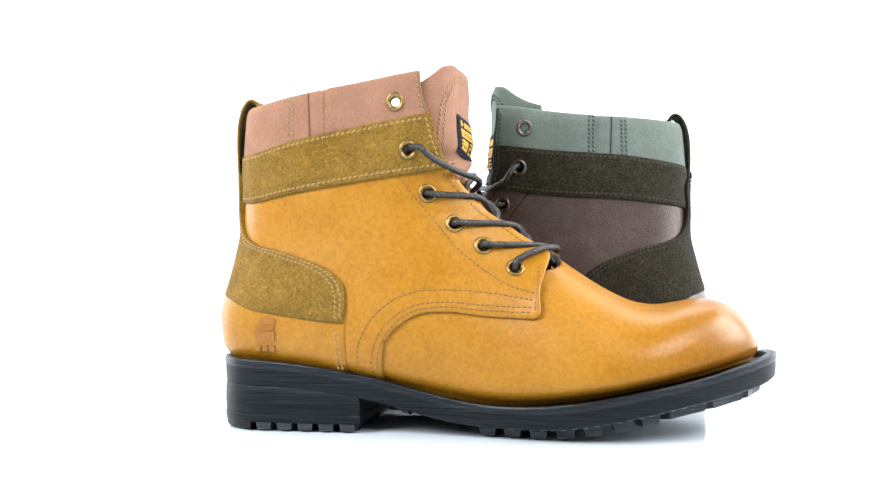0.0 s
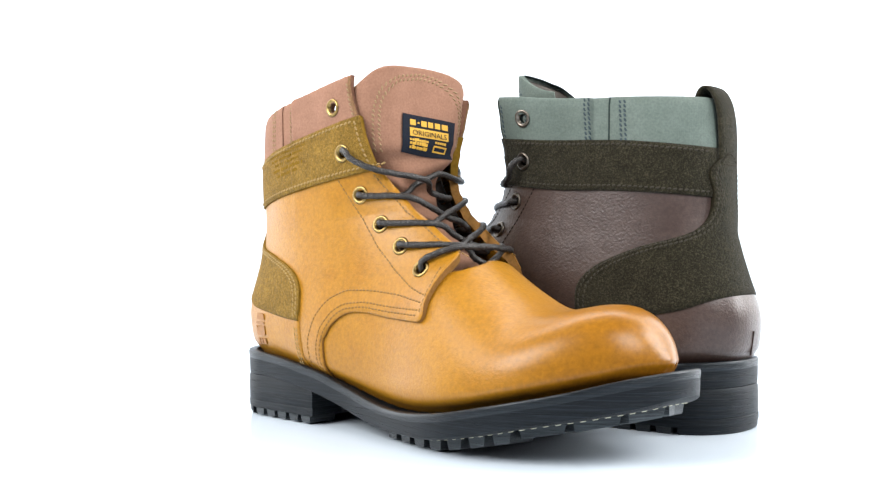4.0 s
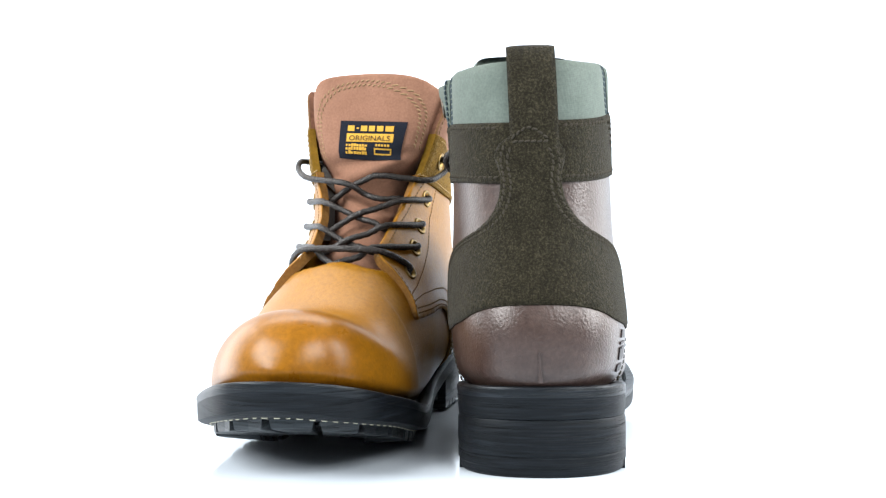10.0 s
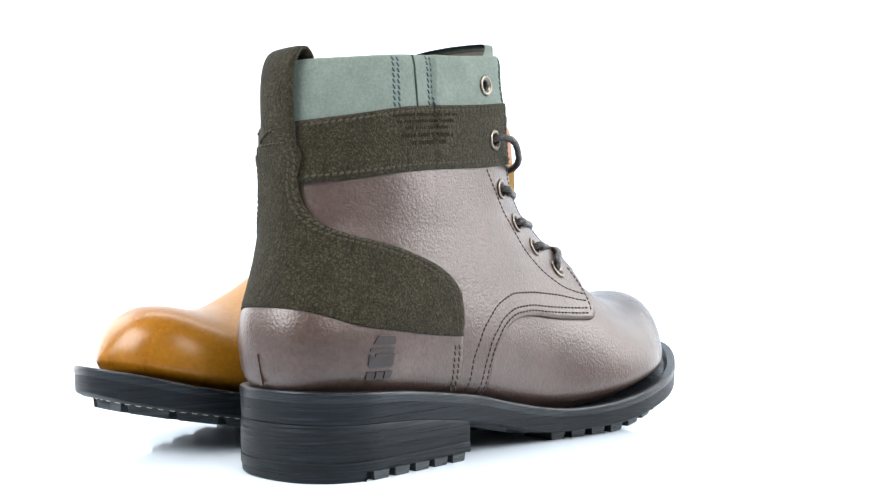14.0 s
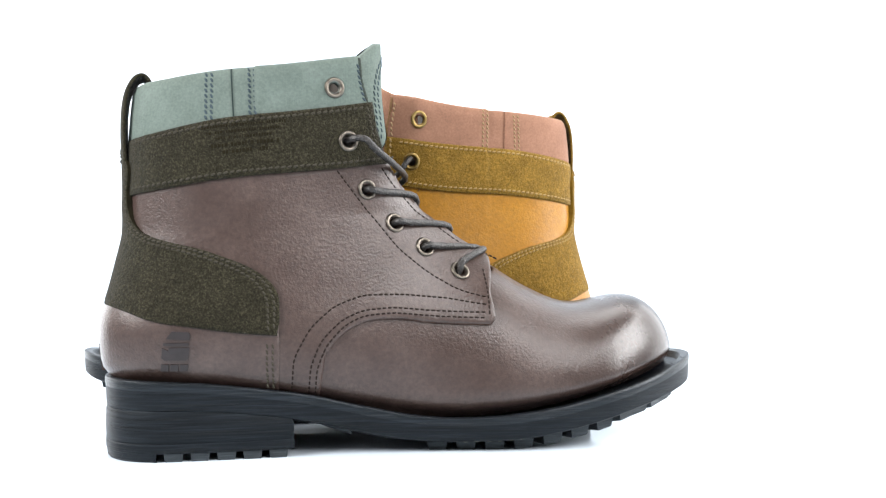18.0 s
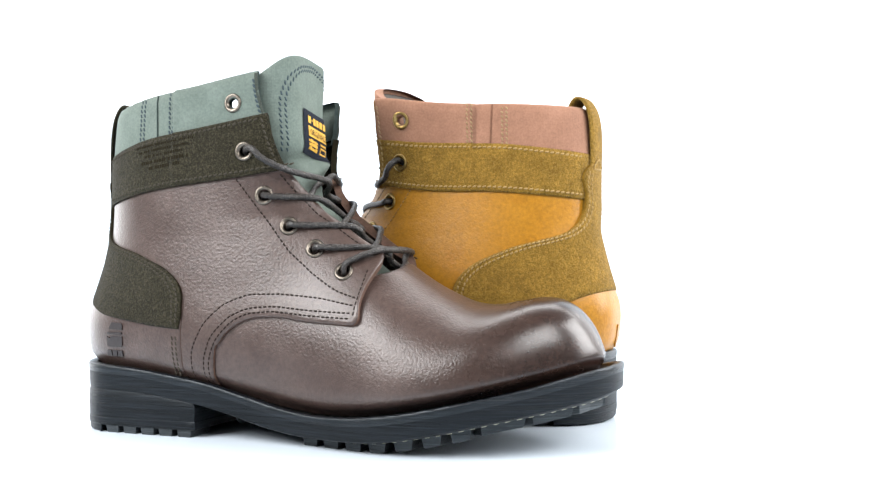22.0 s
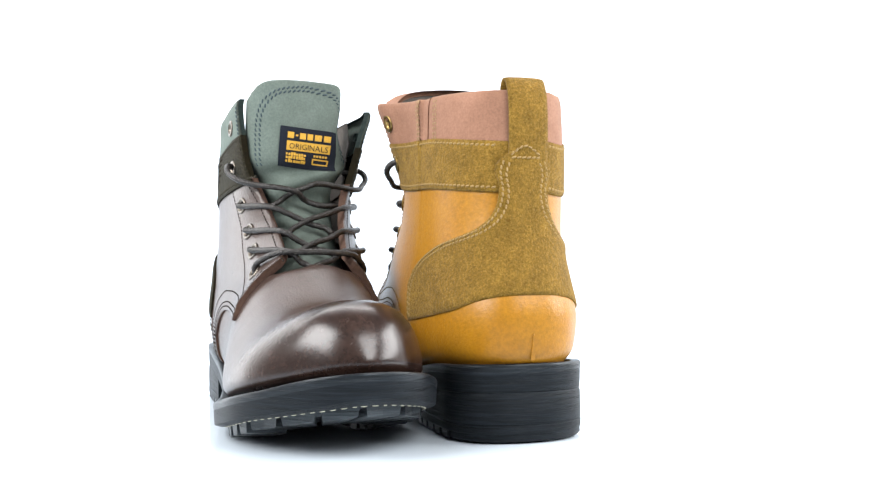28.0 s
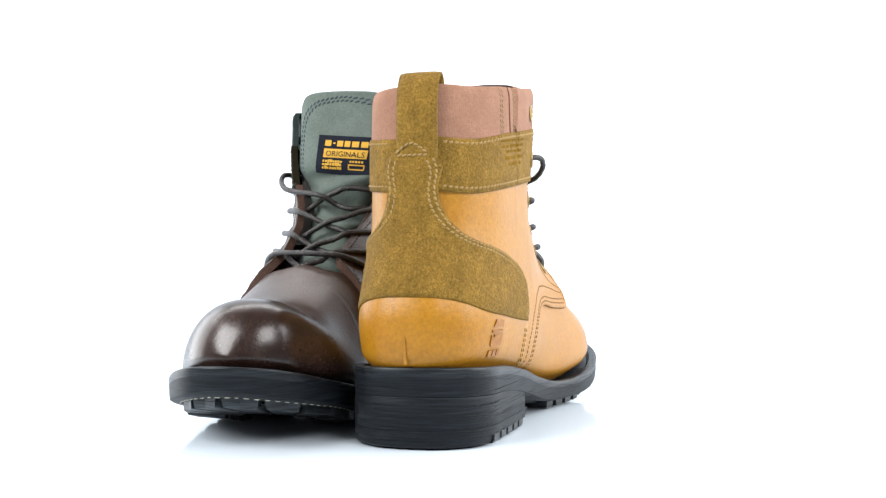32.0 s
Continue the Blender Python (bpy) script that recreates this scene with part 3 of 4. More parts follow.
sides = {"lateral": -GY + 1e-5, "medial": GY + 1e-5}
cut("vamp", [FEATHER, GX - 0.07, np.where(GX > 0.11, np.where(np.abs(GY) < 0.03, VAMP_TOP, 0.098) - GZ, 0.09 - GZ)], tuck, 0.002)
for s in sides:
    cut("quarter_" + s, [FEATHER, sides[s], rounded(GZ - VAMP_LINE(GX), corner, 0.0045), rounded(corner, np.where(GZ > 0.06, FRONTAL, 1.0), 0.007), line(LINE_LOW, INNER_LOW, GX, GY) + 0.003 - GZ, HOLES], facing_lift, 0.0052)
    cut("band_" + s, [sides[s], GZ - line(LINE_LOW, INNER_LOW, GX, GY), line(LINE_MID, INNER_TOP, GX, GY) - GZ, FRONTAL - 0.0005, HOLES], band_lift, 0.0046)
cut("heel_band", [FEATHER, 0.080 - GX, COUNTER_LOW(GX) + 0.006 - GZ], lambda P: 0.0024 + tuck(P), 0.004)
cut("heel_counter", [COUNTER_REACH(GZ) - REACH, GZ - COUNTER_LOW(GX)], counter_lift, 0.004)
cut("collar", [GZ - line(LINE_MID, INNER_TOP, GX, GY) + 0.003, line(LINE_TOP, INNER_TOP, GX, GY) - GZ, FRONTAL - 0.001, HOLES], collar_lift, 0.0042)
cut("lining", [GZ - 0.10, line(LINE_TOP, INNER_TOP, GX, GY) - 0.0006 - GZ, np.where(GX > 0.1, FRONTAL - 0.005, 1.0), HOLES], -0.0019, 0.0006)
TONGUE_Y = np.abs(GY + 0.0004)
TONGUE_TOP = 0.1958 - np.where(GY < 0, 0.0024 * (TONGUE_Y / 0.0338) ** 2 + 0.0095 * (TONGUE_Y / 0.0338) ** 9, 0.0030 * (TONGUE_Y / 0.0338) ** 2 + 0.0110 * (TONGUE_Y / 0.0338) ** 6)
cut("tongue", [GX - 0.085, GZ - 0.078, TONGUE_TOP - GZ, 0.0338 - TONGUE_Y], tongue_lift, 0.004)
cut("tongue_lining", [GX - 0.085, GZ - 0.15, TONGUE_TOP - 0.003 - GZ, 0.0312 - TONGUE_Y], -0.0045, 0.0005)


# ---- seams: rows of single stitches lying on the hides ----
def surface_line(A, B, pts, mask, lift, step=0.002):
    """Points and normals along a line on the surface; pts are values of A and B in millimetres."""
    pts = np.array(pts, float) / 1000
    seg = np.concatenate([[0], np.cumsum(np.linalg.norm(np.diff(pts, axis=0), axis=1))])
    n = max(2, int(seg[-1] / step) + 1)
    s = np.linspace(0, seg[-1], n)
    q = np.stack([np.interp(s, seg, pts[:, 0]), np.interp(s, seg, pts[:, 1])], 1)
    if len(pts) > 3:    # soften the corners of the line
        for _ in range(3):
            q[1:-1] = (q[:-2] + 2 * q[1:-1] + q[2:]) / 4
    out = []
    for a, b in q:
        p, m = locate(A, B, a, b, mask)
        L = lift if isinstance(lift, float) else float(lift(p[None])[0])
        out.append((p + m * L, m))
    return out


def stitches(lines, size=0.0024, gap=0.00025, thick=0.00044, slant=0.0):
    """Every stitch is a small lens of thread half sunk into the hide."""
    verts, faces = [], []
    ring = [(math.cos(a), math.sin(a)) for a in (0.3, 1.57, 2.84, 4.71)]
    for line in lines:
        P = np.array([p for p, m in line])
        M = np.array([m for p, m in line])
        seg = np.concatenate([[0], np.cumsum(np.linalg.norm(np.diff(P, axis=0), axis=1))])
        s = 0.0005
        while s + size < seg[-1]:
            ends_ = [np.array([np.interp(v, seg, P[:, k]) for k in range(3)]) for v in (s, s + size)]
            up = np.array([np.interp(s + size / 2, seg, M[:, k]) for k in range(3)])
            d = ends_[1] - ends_[0]
            L = np.linalg.norm(d)
            if L > size * 0.4:
                d /= L
                side = np.cross(up, d)
                ends_[0], ends_[1] = ends_[0] - side * slant, ends_[1] + side * slant
                b0 = len(verts)
                for f, r in ((0.0, 0.25), (0.22, 1.0), (0.78, 1.0), (1.0, 0.25)):
                    c = ends_[0] + (ends_[1] - ends_[0]) * f + up * (thick * (0.45 * (r - 0.6) - 0.35))
                    for cx, cy in ring:
                        verts.append(c + side * (cx * thick * r) + up * (cy * thick * r))
                for k in range(3):
                    for i in range(4):
                        j = (i + 1) % 4
                        faces.append((b0 + k * 4 + i, b0 + k * 4 + j, b0 + k * 4 + 4 + j, b0 + k * 4 + 4 + i))
            s += size + gap
    return verts, faces, len(faces)


def both(A, B, pts, lift, extra=True):
    return [surface_line(A, B, pts, m & extra, lift) for m in (LATERAL, MEDIAL)]


def shifted(pts, dx, dz):
    return [(x + dx, z + dz) for x, z in pts]


V_CURVE = [(97, 27), (97.1, 38.7), (101.5, 49.5), (110.5, 58.6), (119.5, 62.6), (134.5, 63.6), (153.5, 61.6), (179.5, 60)]
V_CURVE2 = [(94, 27), (94.1, 39.5), (99, 51.5), (109, 60.9), (119, 65), (134.5, 66), (153.5, 64), (179.5, 62.4)]
ARC = [(86, 29), (86.5, 43.7), (94.5, 57.5), (105.5, 67), (119.5, 71.9), (139.5, 71.7), (161.5, 69.4), (180.5, 65.4)]
FACE = [(108.1, 130), (122, 112.4), (138.5, 92.8), (152.5, 81.6), (166.5, 73.2), (180.5, 68.6)]
EDGE = [(g, z) for z in range(132, 82, -3) for g in [float(GAP(z / 1000)) * 1000 + 3.2]]
SIDE_COUNTER = [(float(COUNTER_REACH(z / 1000)) * 1000, z) for z in (133, 128, 122, 117, 112, 108, 105, 102, 99, 97, 95.5, 94.5, 93.4, 92, 90, 88, 86, 84.4, 82, 80, 77.5, 75, 70, 65, 60, 56)]
ABSY = np.abs(GY)


def front_edge(z, side, back):
    """A point a little behind the front edge of the facing at a height, in millimetres."""
    p, m = locate(FRONTAL, GZ, 0.0008, z / 1000, FORE & side)
    return p[0] * 1000 - back, z


SEAMS = {
    "quarter": (stitches(both(GX, GZ, V_CURVE, facing_lift) + both(GX, GZ, V_CURVE2, facing_lift) + both(GX, GZ, ARC, facing_lift) + both(GX, GZ, FACE, facing_lift)
                         + both(ABSY, GZ, EDGE, facing_lift, FORE) + both(GX, GZ, [(180.4, 82), (180.6, 72), (180, 60)], facing_lift)), "thread"),
    "band": (stitches([surface_line(GX, GZ, [(x, float(line(ln, dr, x / 1000, s)) * 1000 + up) for x in range(15, last, 6)], MEDIAL if s > 0 else LATERAL, band_lift)
                       for s in (-1, 1) for ln, dr, up, last in ((LINE_MID, INNER_TOP, -2.2, 127), (LINE_LOW, INNER_LOW, 2.6, 136))]
                      + [surface_line(GX, GZ, [front_edge(z - d, m, 2.4) for z in (160, 154, 148, 142, 137)], m & FORE, band_lift) for m, d in ((LATERAL, 0), (MEDIAL, 4))], 0.0026, 0.0004, 0.00058, 0.00030), "edging"),
    "counter": (stitches([surface_line(REACH, GZ, [(max(r - d, 0.5), z - e) for r, z in SIDE_COUNTER], m & (GX < 0.1), counter_lift)
                          for m in (LATERAL, MEDIAL) for d, e in ((1.9, 0.6), (4.3, 1.6))]
                         + [surface_line(GY, GZ, [(-7.5, 133.2), (7.5, 133.2)], REAR, 0.0053), surface_line(GY, GZ, [(-7, 134), (-1, 139.5), (1, 139.5), (7, 134)], REAR, 0.0055)]
                         + both(GX, GZ, [(77.8, 30), (77, 42), (77.2, 52)], 0.0024) + both(GX, GZ, [(75.2, 30), (74.4, 42), (74.6, 52)], 0.0024), thick=0.00054, slant=0.00030), "edging"),
    "collar": (stitches([surface_line(GX, GZ, shifted(p, d + 3 * e, -3.8 * e), m, collar_lift) for m, e in ((LATERAL, 0), (MEDIAL, 1)) for p in ([(48.8, 149), (49.2, 172.8)], [(68.8, 152), (68.5, 175.8)]) for d in (-1.25, 1.25)]
                        + [surface_line(GX, GZ, [front_edge(z - d, m, 2.6) for z in (180, 176, 171, 166, 161)], m & FORE, collar_lift) for m, d in ((LATERAL, 0), (MEDIAL, 5.5))], 0.0024, 0.0002, 0.00062, 0.0005), "seam"),
    "tongue": (stitches([surface_line(GY, GZ, [(-28.3 - d, 143), (-28.5 - d, 160), (-28 - d, 174), (-25.2 - d, 182.4 + d), (-17, 188.6 + d), (0, 191.2 + d), (14, 189 + d), (22.6 + d, 183.2 + d), (26.8 + d, 173), (27.4 + d, 160), (27.4 + d, 146)], FORE, tongue_lift)
                         for d in (-1.1, 1.1)], 0.0026, 0.0004, 0.0006, 0.0006), "seam"),
}


def ring_strip(outlines, open_top=False):
    """Closed plan outlines stacked from below upwards and capped by strips across the foot: (verts, faces, smooth)."""
    n = len(outlines[0])
    verts = [p for o in outlines for p in o]
    faces = []
    for k in range(len(outlines) - 1):
        faces += [(k * n + i, k * n + (i + 1) % n, (k + 1) * n + (i + 1) % n, (k + 1) * n + i) for i in range(n)]
    turn = n if abs(outlines[0][0][1]) < 0.006 else n - 1
    for b, flip in ((0, True), ((len(outlines) - 1) * n, False)):
        if flip or not open_top:
            for i in range(n // 2 + 1):
                q = [b + i % n, b + (i + 1) % n, b + (turn - i - 1) % n, b + (turn - i) % n]
                q = [v for j, v in enumerate(q) if v not in q[:j]]
                if len(q) > 2 and i < (turn - i):
                    faces.append(tuple(reversed(q)) if flip else tuple(q))
    return verts, faces, len(faces)


def sole_plan(x0, x1, grow, n=110):
    """Plan outline of the sole between two stations, counter-clockwise from the heel along the lateral side."""
    t = np.linspace(0, 1, n)
    x = 0.149 - 0.149 * np.cos(math.pi * t)
    x = x[(x >= x0) & (x <= x1)]
    x = np.concatenate([[x0], x[(x > x0 + 1e-6) & (x < x1 - 1e-6)], [x1]])
    lat = [(a, -SOLE_L(a)) for a in x]
    med = [(a, SOLE_M(a)) for a in x[::-1]]
    pts = np.array(lat + [m for m in med if abs(m[1]) > 1e-5])
    pts = pts[[i for i in range(len(pts)) if np.linalg.norm(pts[i] - pts[i - 1]) > 1e-5]]
    d = np.roll(pts, -1, 0) - np.roll(pts, 1, 0)
    nrm = np.stack([d[:, 1], -d[:, 0]], 1)
    nrm /= np.maximum(np.linalg.norm(nrm, axis=1, keepdims=True), 1e-9)
    return pts + nrm * grow


def layer(x0, x1, steps):
    """steps: (grow, function of x to z) from below upwards."""
    outs = []
    for grow, zf in steps:
        p = sole_plan(x0, x1, grow)
        outs.append([(a, b, float(zf(min(max(a, 0.0), 0.298)))) for a, b in p])
    return ring_strip(outs)


def between(k, d=0.0):
    return lambda x: SOLE_LOW(x) + (WELT_TOP(x) - SOLE_LOW(x)) * k + d


def ring_at(p, n, radius, tube, turns=20, sides_=8):
    """A metal eyelet: a rolled ring lying on the surface."""
    n = n / np.linalg.norm(n)
    u = np.cross(n, [0, 0, 1.0])
    u /= np.linalg.norm(u)
    w = np.cross(n, u)
    verts, faces = [], []
    for i in range(turns):
        a = 2 * math.pi * i / turns
        out = u * math.cos(a) + w * math.sin(a)
        for j in range(sides_):
            b = 2 * math.pi * j / sides_
            verts.append(p + out * (radius + tube * 1.15 * math.cos(b)) + n * (tube * 0.6 * math.sin(b) + 0.0002 - 0.0012 * (math.cos(b) < -0.5)))
    for i in range(turns):
        for j in range(sides_):
            k, l = (i + 1) % turns, (j + 1) % sides_
            faces.append((i * sides_ + j, k * sides_ + j, k * sides_ + l, i * sides_ + l))
    return verts, faces, len(faces)


def cord(paths, radius, sides_=8):
    """Round cords through the given points, with a slight twist in the surface."""
    verts, faces = [], []
    for pts in paths:
        P = [Vector(p) for p in pts]
        Q = [2 * P[0] - P[1]] + P + [2 * P[-1] - P[-2]]
        curve = []
        for i in range(1, len(Q) - 2):
            for k in range(7):
                t = k / 7
                a, b, c, d = Q[i - 1], Q[i], Q[i + 1], Q[i + 2]
                curve.append(0.5 * ((2 * b) + (c - a) * t + (2 * a - 5 * b + 4 * c - d) * t * t + (3 * b - a - 3 * c + d) * t ** 3))
        curve.append(P[-1])
        up = Vector((0.3, 0.1, 1)).normalized()
        base, n = len(verts), len(curve)
        for i, p in enumerate(curve):
            d = (curve[min(i + 1, n - 1)] - curve[max(i - 1, 0)]).normalized()
            up = (up - d * up.dot(d)).normalized()
            s = d.cross(up)
            for j in range(sides_):
                a = 2 * math.pi * j / sides_
                r = radius * (1 + 0.10 * math.sin(i * 2.1 + 3 * a))
                verts.append(p + (up * math.cos(a) + s * math.sin(a)) * r)
        for i in range(n - 1):
            for j in range(sides_):
                l = (j + 1) % sides_
                faces.append((base + i * sides_ + j, base + i * sides_ + l, base + (i + 1) * sides_ + l, base + (i + 1) * sides_ + j))
    return verts, faces, len(faces)


def lace_paths():
    """Criss-cross lacing: out of each eyelet, over the facing, across the tongue and under the other facing."""
    def on(y, z, lift):
        p, n = locate(GY, GZ, y, z, FORE)
        return p + n * lift
    paths = []
    for s in (-1, 1):
        for i in range(1, 5):
            e, n = EYELETS[s][i]
            e2, n2 = EYELETS[-s][i + 1]
            zi, zj = e[2], e2[2]
            ge = float(GAP(zi - 0.004))
            slack = i == 1 and s < 0    # the uppermost turn on the outer side is slack
            zm = zi - (zi - zj) * (0.80 if slack else 0.52)
            toward = on(s * (ge + 0.004), zi - 0.003, 0) - e
            toward = toward / np.linalg.norm(toward)
            if i == 1 and s > 0:    # the uppermost turn on the inner side hangs out in a loose loop
                out = np.array([0.35, 1.0, 0.0])
                start = [e - n * 0.004, e + n * 0.0005, e + out * 0.0046 + np.array([0, 0, 0.0014]), e + out * 0.0086 + np.array([0.001, 0, -0.0008]), e + out * 0.0098 + np.array([0.0035, 0, -0.0045]),
                         e + out * 0.0072 + np.array([0.0075, 0, -0.0082])]
            elif slack:
                start = [e - n * 0.004, e + n * 0.001, e + n * 0.0055 + np.array([0.002, 0, 0.0012]), e + n * 0.0088 + np.array([0.007, 0, 0.0005]), e + n * 0.0090 + np.array([0.0125, 0.001, -0.0045])]
            else:
                start = [e - n * 0.004, e + n * 0.001 - toward * 0.0004, e + n * 0.0050 + toward * 0.0012, e + n * 0.0050 + toward * 0.006]
            paths.append(start + [
                          on(s * (ge - 0.001), zi - (zi - zj) * (0.48 if slack else 0.56 if i == 1 else 0.22), 0.0075 if slack else 0.0066 if i == 1 else 0.0040),
                          on(s * 0.009, zm + 0.002, 0.0035 if slack else -0.0008 + 0.0006 * s), on(0, zm, -0.0026 + 0.0015 * s), on(-s * 0.010, zm - 0.003, -0.0036),
                          on(-s * (float(GAP(zj)) - 0.001), zj + 0.001, -0.0038), e2 - n2 * 0.0042])
    (a, na), (b, nb) = EYELETS[-1][5], EYELETS[1][5]
    z = (a[2] + b[2]) / 2
    paths.append([a - na * 0.004, a + na * 0.001, a + na * 0.0046 + np.array([0.001, 0.003, 0.003]), on(-0.019, z + 0.007, 0.0058), on(-0.008, z + 0.0085, 0.0042), on(0.006, z + 0.008, 0.0042),
                  on(0.018, z + 0.006, 0.0056), b + nb * 0.0046 + np.array([0.001, -0.003, 0.002]), b + nb * 0.001, b - nb * 0.004])
    return paths


LACES = cord(lace_paths(), 0.00165)


def edge_path(side, zs):
    """Along the front edge of the collar, midway in its thickness."""
    out = []
    for z in zs:
        p, m = locate(FRONTAL, GZ, 0.0012, z / 1000, FORE & side)
        out.append(p + m * (float(collar_lift(p[None])[0]) - 0.0007))
    return out


BINDING = {m: cord([edge_path(side, zs)], 0.0009) for m, side, zs in (("lateral", LATERAL, (160, 165, 170, 175, 179, 182.3)), ("medial", MEDIAL, (156, 161, 166, 171, 174, 176.6)))}


def strip(path, y0, y1, thick, n=9):
    """A strap: a path in the boot's middle plane, given a width and a thickness."""
    P = np.array(path) / 1000
    fine = []
    for i in range(len(P) - 1):
        for k in range(4):
            fine.append(P[i] + (P[i + 1] - P[i]) * k / 4)
    fine.append(P[-1])
    F = np.array(fine)
    for _ in range(4):
        F[1:-1] = (F[:-2] + 2 * F[1:-1] + F[2:]) / 4
    T = np.gradient(F, axis=0)
    Nn = np.stack([-T[:, 1], T[:, 0]], 1)
    Nn /= np.linalg.norm(Nn, axis=1, keepdims=True)
    verts, faces, m = [], [], len(F)
    for side, off in ((0, thick / 2), (1, -thick / 2)):
        for i in range(m):
            for j in range(n):
                v = j / (n - 1)
                y = y0 + (y1 - y0) * v
                bow = 0.0016 * (2 * v - 1) ** 2
                edge = 0.7 if j in (0, n - 1) else 1.0
                q = F[i] + Nn[i] * off * edge
                verts.append((q[0] + bow, y, q[1]))
    for i in range(m - 1):
        for j in range(n - 1):
            a = i * n + j
            faces.append((a, a + 1, a + n + 1, a + n))
            b = m * n + a
            faces.append((b, b + n, b + n + 1, b + 1))
        for j in (0, n - 1):
            a, b = i * n + j, m * n + i * n + j
            faces.append((a, a + n, b + n, b) if j == 0 else (a, b, b + n, a + n))
    for i in (0, m - 1):
        for j in range(n - 1):
            a, b = i * n + j, m * n + i * n + j
            faces.append((a, b, b + 1, a + 1))
    return verts, faces, len(faces)


STRAP = strip([(8.6, 127), (8.2, 131), (7.9, 138), (7.5, 147), (7.8, 159), (9.4, 168), (12.8, 174), (16.6, 175.2), (20, 172), (21.6, 164), (21.8, 150)], -0.0128, 0.0082, 0.0018)


# flat things that lie on the hides: placed in two coordinates of the surface and lifted
def applique(polys, place, thick):
    verts, faces = [], []
    for poly in polys:
        b, n = len(verts), len(poly)
        pn = [place(u, v) for u, v in poly]
        verts += [p + m * thick for p, m in pn] + [p - m * 0.0004 for p, m in pn]
        faces.append(tuple(range(b, b + n)))
        faces += [(b + i, b + n + i, b + n + (i + 1) % n, b + (i + 1) % n) for i in range(n)]
    return verts, faces, 0


def bar(u0, v0, u1, v1, n=1):
    us = [u0 + (u1 - u0) * i / n for i in range(n + 1)]
    return [(u, v0) for u in us] + [(u, v1) for u in reversed(us)]


def label_place(u, v):
    """u, v in millimetres from the label's middle."""
    c, s = math.cos(-0.075), math.sin(-0.075)
    p, m = locate(GY, GZ, 0.0025 + (u * c - v * s) / 1000, 0.1548 + (u * s + v * c) / 1000, FORE)
    return p + m * (float(tongue_lift(p[None])[0]) + 0.0005), m


def frame_bars(u0, v0, u1, v1, w):
    return [bar(u0, v0, u1, v0 + w, 6), bar(u0, v1 - w, u1, v1, 6), bar(u0, v0 + w, u0 + w, v1 - w), bar(u1 - w, v0 + w, u1, v1 - w)]


def grid_patch(u0, v0, u1, v1, nu, nv, place, lift):
    verts, faces = [], []
    for i in range(nu + 1):
        for j in range(nv + 1):
            p, m = place(u0 + (u1 - u0) * i / nu, v0 + (v1 - v0) * j / nv)
            rim = i in (0, nu) or j in (0, nv)
            verts.append(p + m * (lift * (0.3 if rim else 1)))
    for i in range(nu):
        for j in range(nv):
            a = i * (nv + 1) + j
            faces.append((a, a + nv + 1, a + nv + 2, a + 1))
    return verts, faces, len(faces)


def lettering(word, height, width, place, lift):
    """A readable word in the built-in font, laid onto a curved surface."""
    cu = bpy.data.curves.new("lettering", "FONT")
    cu.body, cu.align_x, cu.align_y, cu.resolution_u = word, "CENTER", "CENTER", 2
    ob = new("lettering", cu)
    bpy.context.view_layer.update()
    me = bpy.data.meshes.new_from_object(ob.evaluated_get(bpy.context.evaluated_depsgraph_get()))
    bpy.data.objects.remove(ob)
    co = np.array([v.co[:2] for v in me.vertices])
    lo, hi = co.min(0), co.max(0)
    co = (co - (lo + hi) / 2) / (hi - lo) * np.array([width, height])
    pn = [place(u, v) for u, v in co]
    out = [p + m * lift for p, m in pn], [tuple(p.vertices) for p in me.polygons], 0
    bpy.data.meshes.remove(me)
    return out


def patches(boxes, place, lift):
    """Raised flat patches that follow the surface."""
    verts, faces = [], []
    for u0, v0, u1, v1 in boxes:
        n = max(1, int((u1 - u0) / 2.5))
        v, f, _ = grid_patch(u0, v0, u1, v1, n, 2, lambda a, b: (lambda pm: (pm[0] + pm[1] * lift, pm[1]))(place(a, b)), 0.0)
        faces += [tuple(i + len(verts) for i in q) for q in f]
        verts += list(v)
    return verts, faces, len(faces)


rnd = random.Random(4)
LABEL = grid_patch(-18.2, -12, 18.2, 12, 14, 8, label_place, 0.0005)
WORDMARK = patches([(-13.4, 4.9, -9.4, 8.7), (-8.2, 6.4, -6.8, 7.4), (-5.6, 4.9, -1.8, 8.7), (-0.8, 4.9, 2.8, 8.7), (4.0, 4.9, 7.8, 8.7), (9.0, 4.9, 13.0, 8.7)], label_place, 0.0008)
PLATE = patches([(-13.6, -2.6, 13.4, 3.2)], label_place, 0.0008)
WORD = lettering("ORIGINALS", 3.6, 24, label_place, 0.0012)
SMALL = applique([bar(-13.6 + 1.6 * i, -9.6 + 2.0 * j, -13.6 + 1.6 * i + rnd.uniform(0.9, 1.5), -9.6 + 2.0 * j + rnd.uniform(1.1, 1.9)) for i in range(8) for j in range(3)]
                 + [bar(4 + 1.7 * i, -5.2, 5.1 + 1.7 * i, -4.0) for i in range(5)] + frame_bars(3.2, -9.4, 13.2, -6.2, 0.7), label_place, 0.0007)


def heel_place(u, v):
    p, m = locate(GX, GZ, (33.5 + u + 0.08 * v) / 1000, (46.3 + v) / 1000, LATERAL)
    return p + m * 0.0024, m


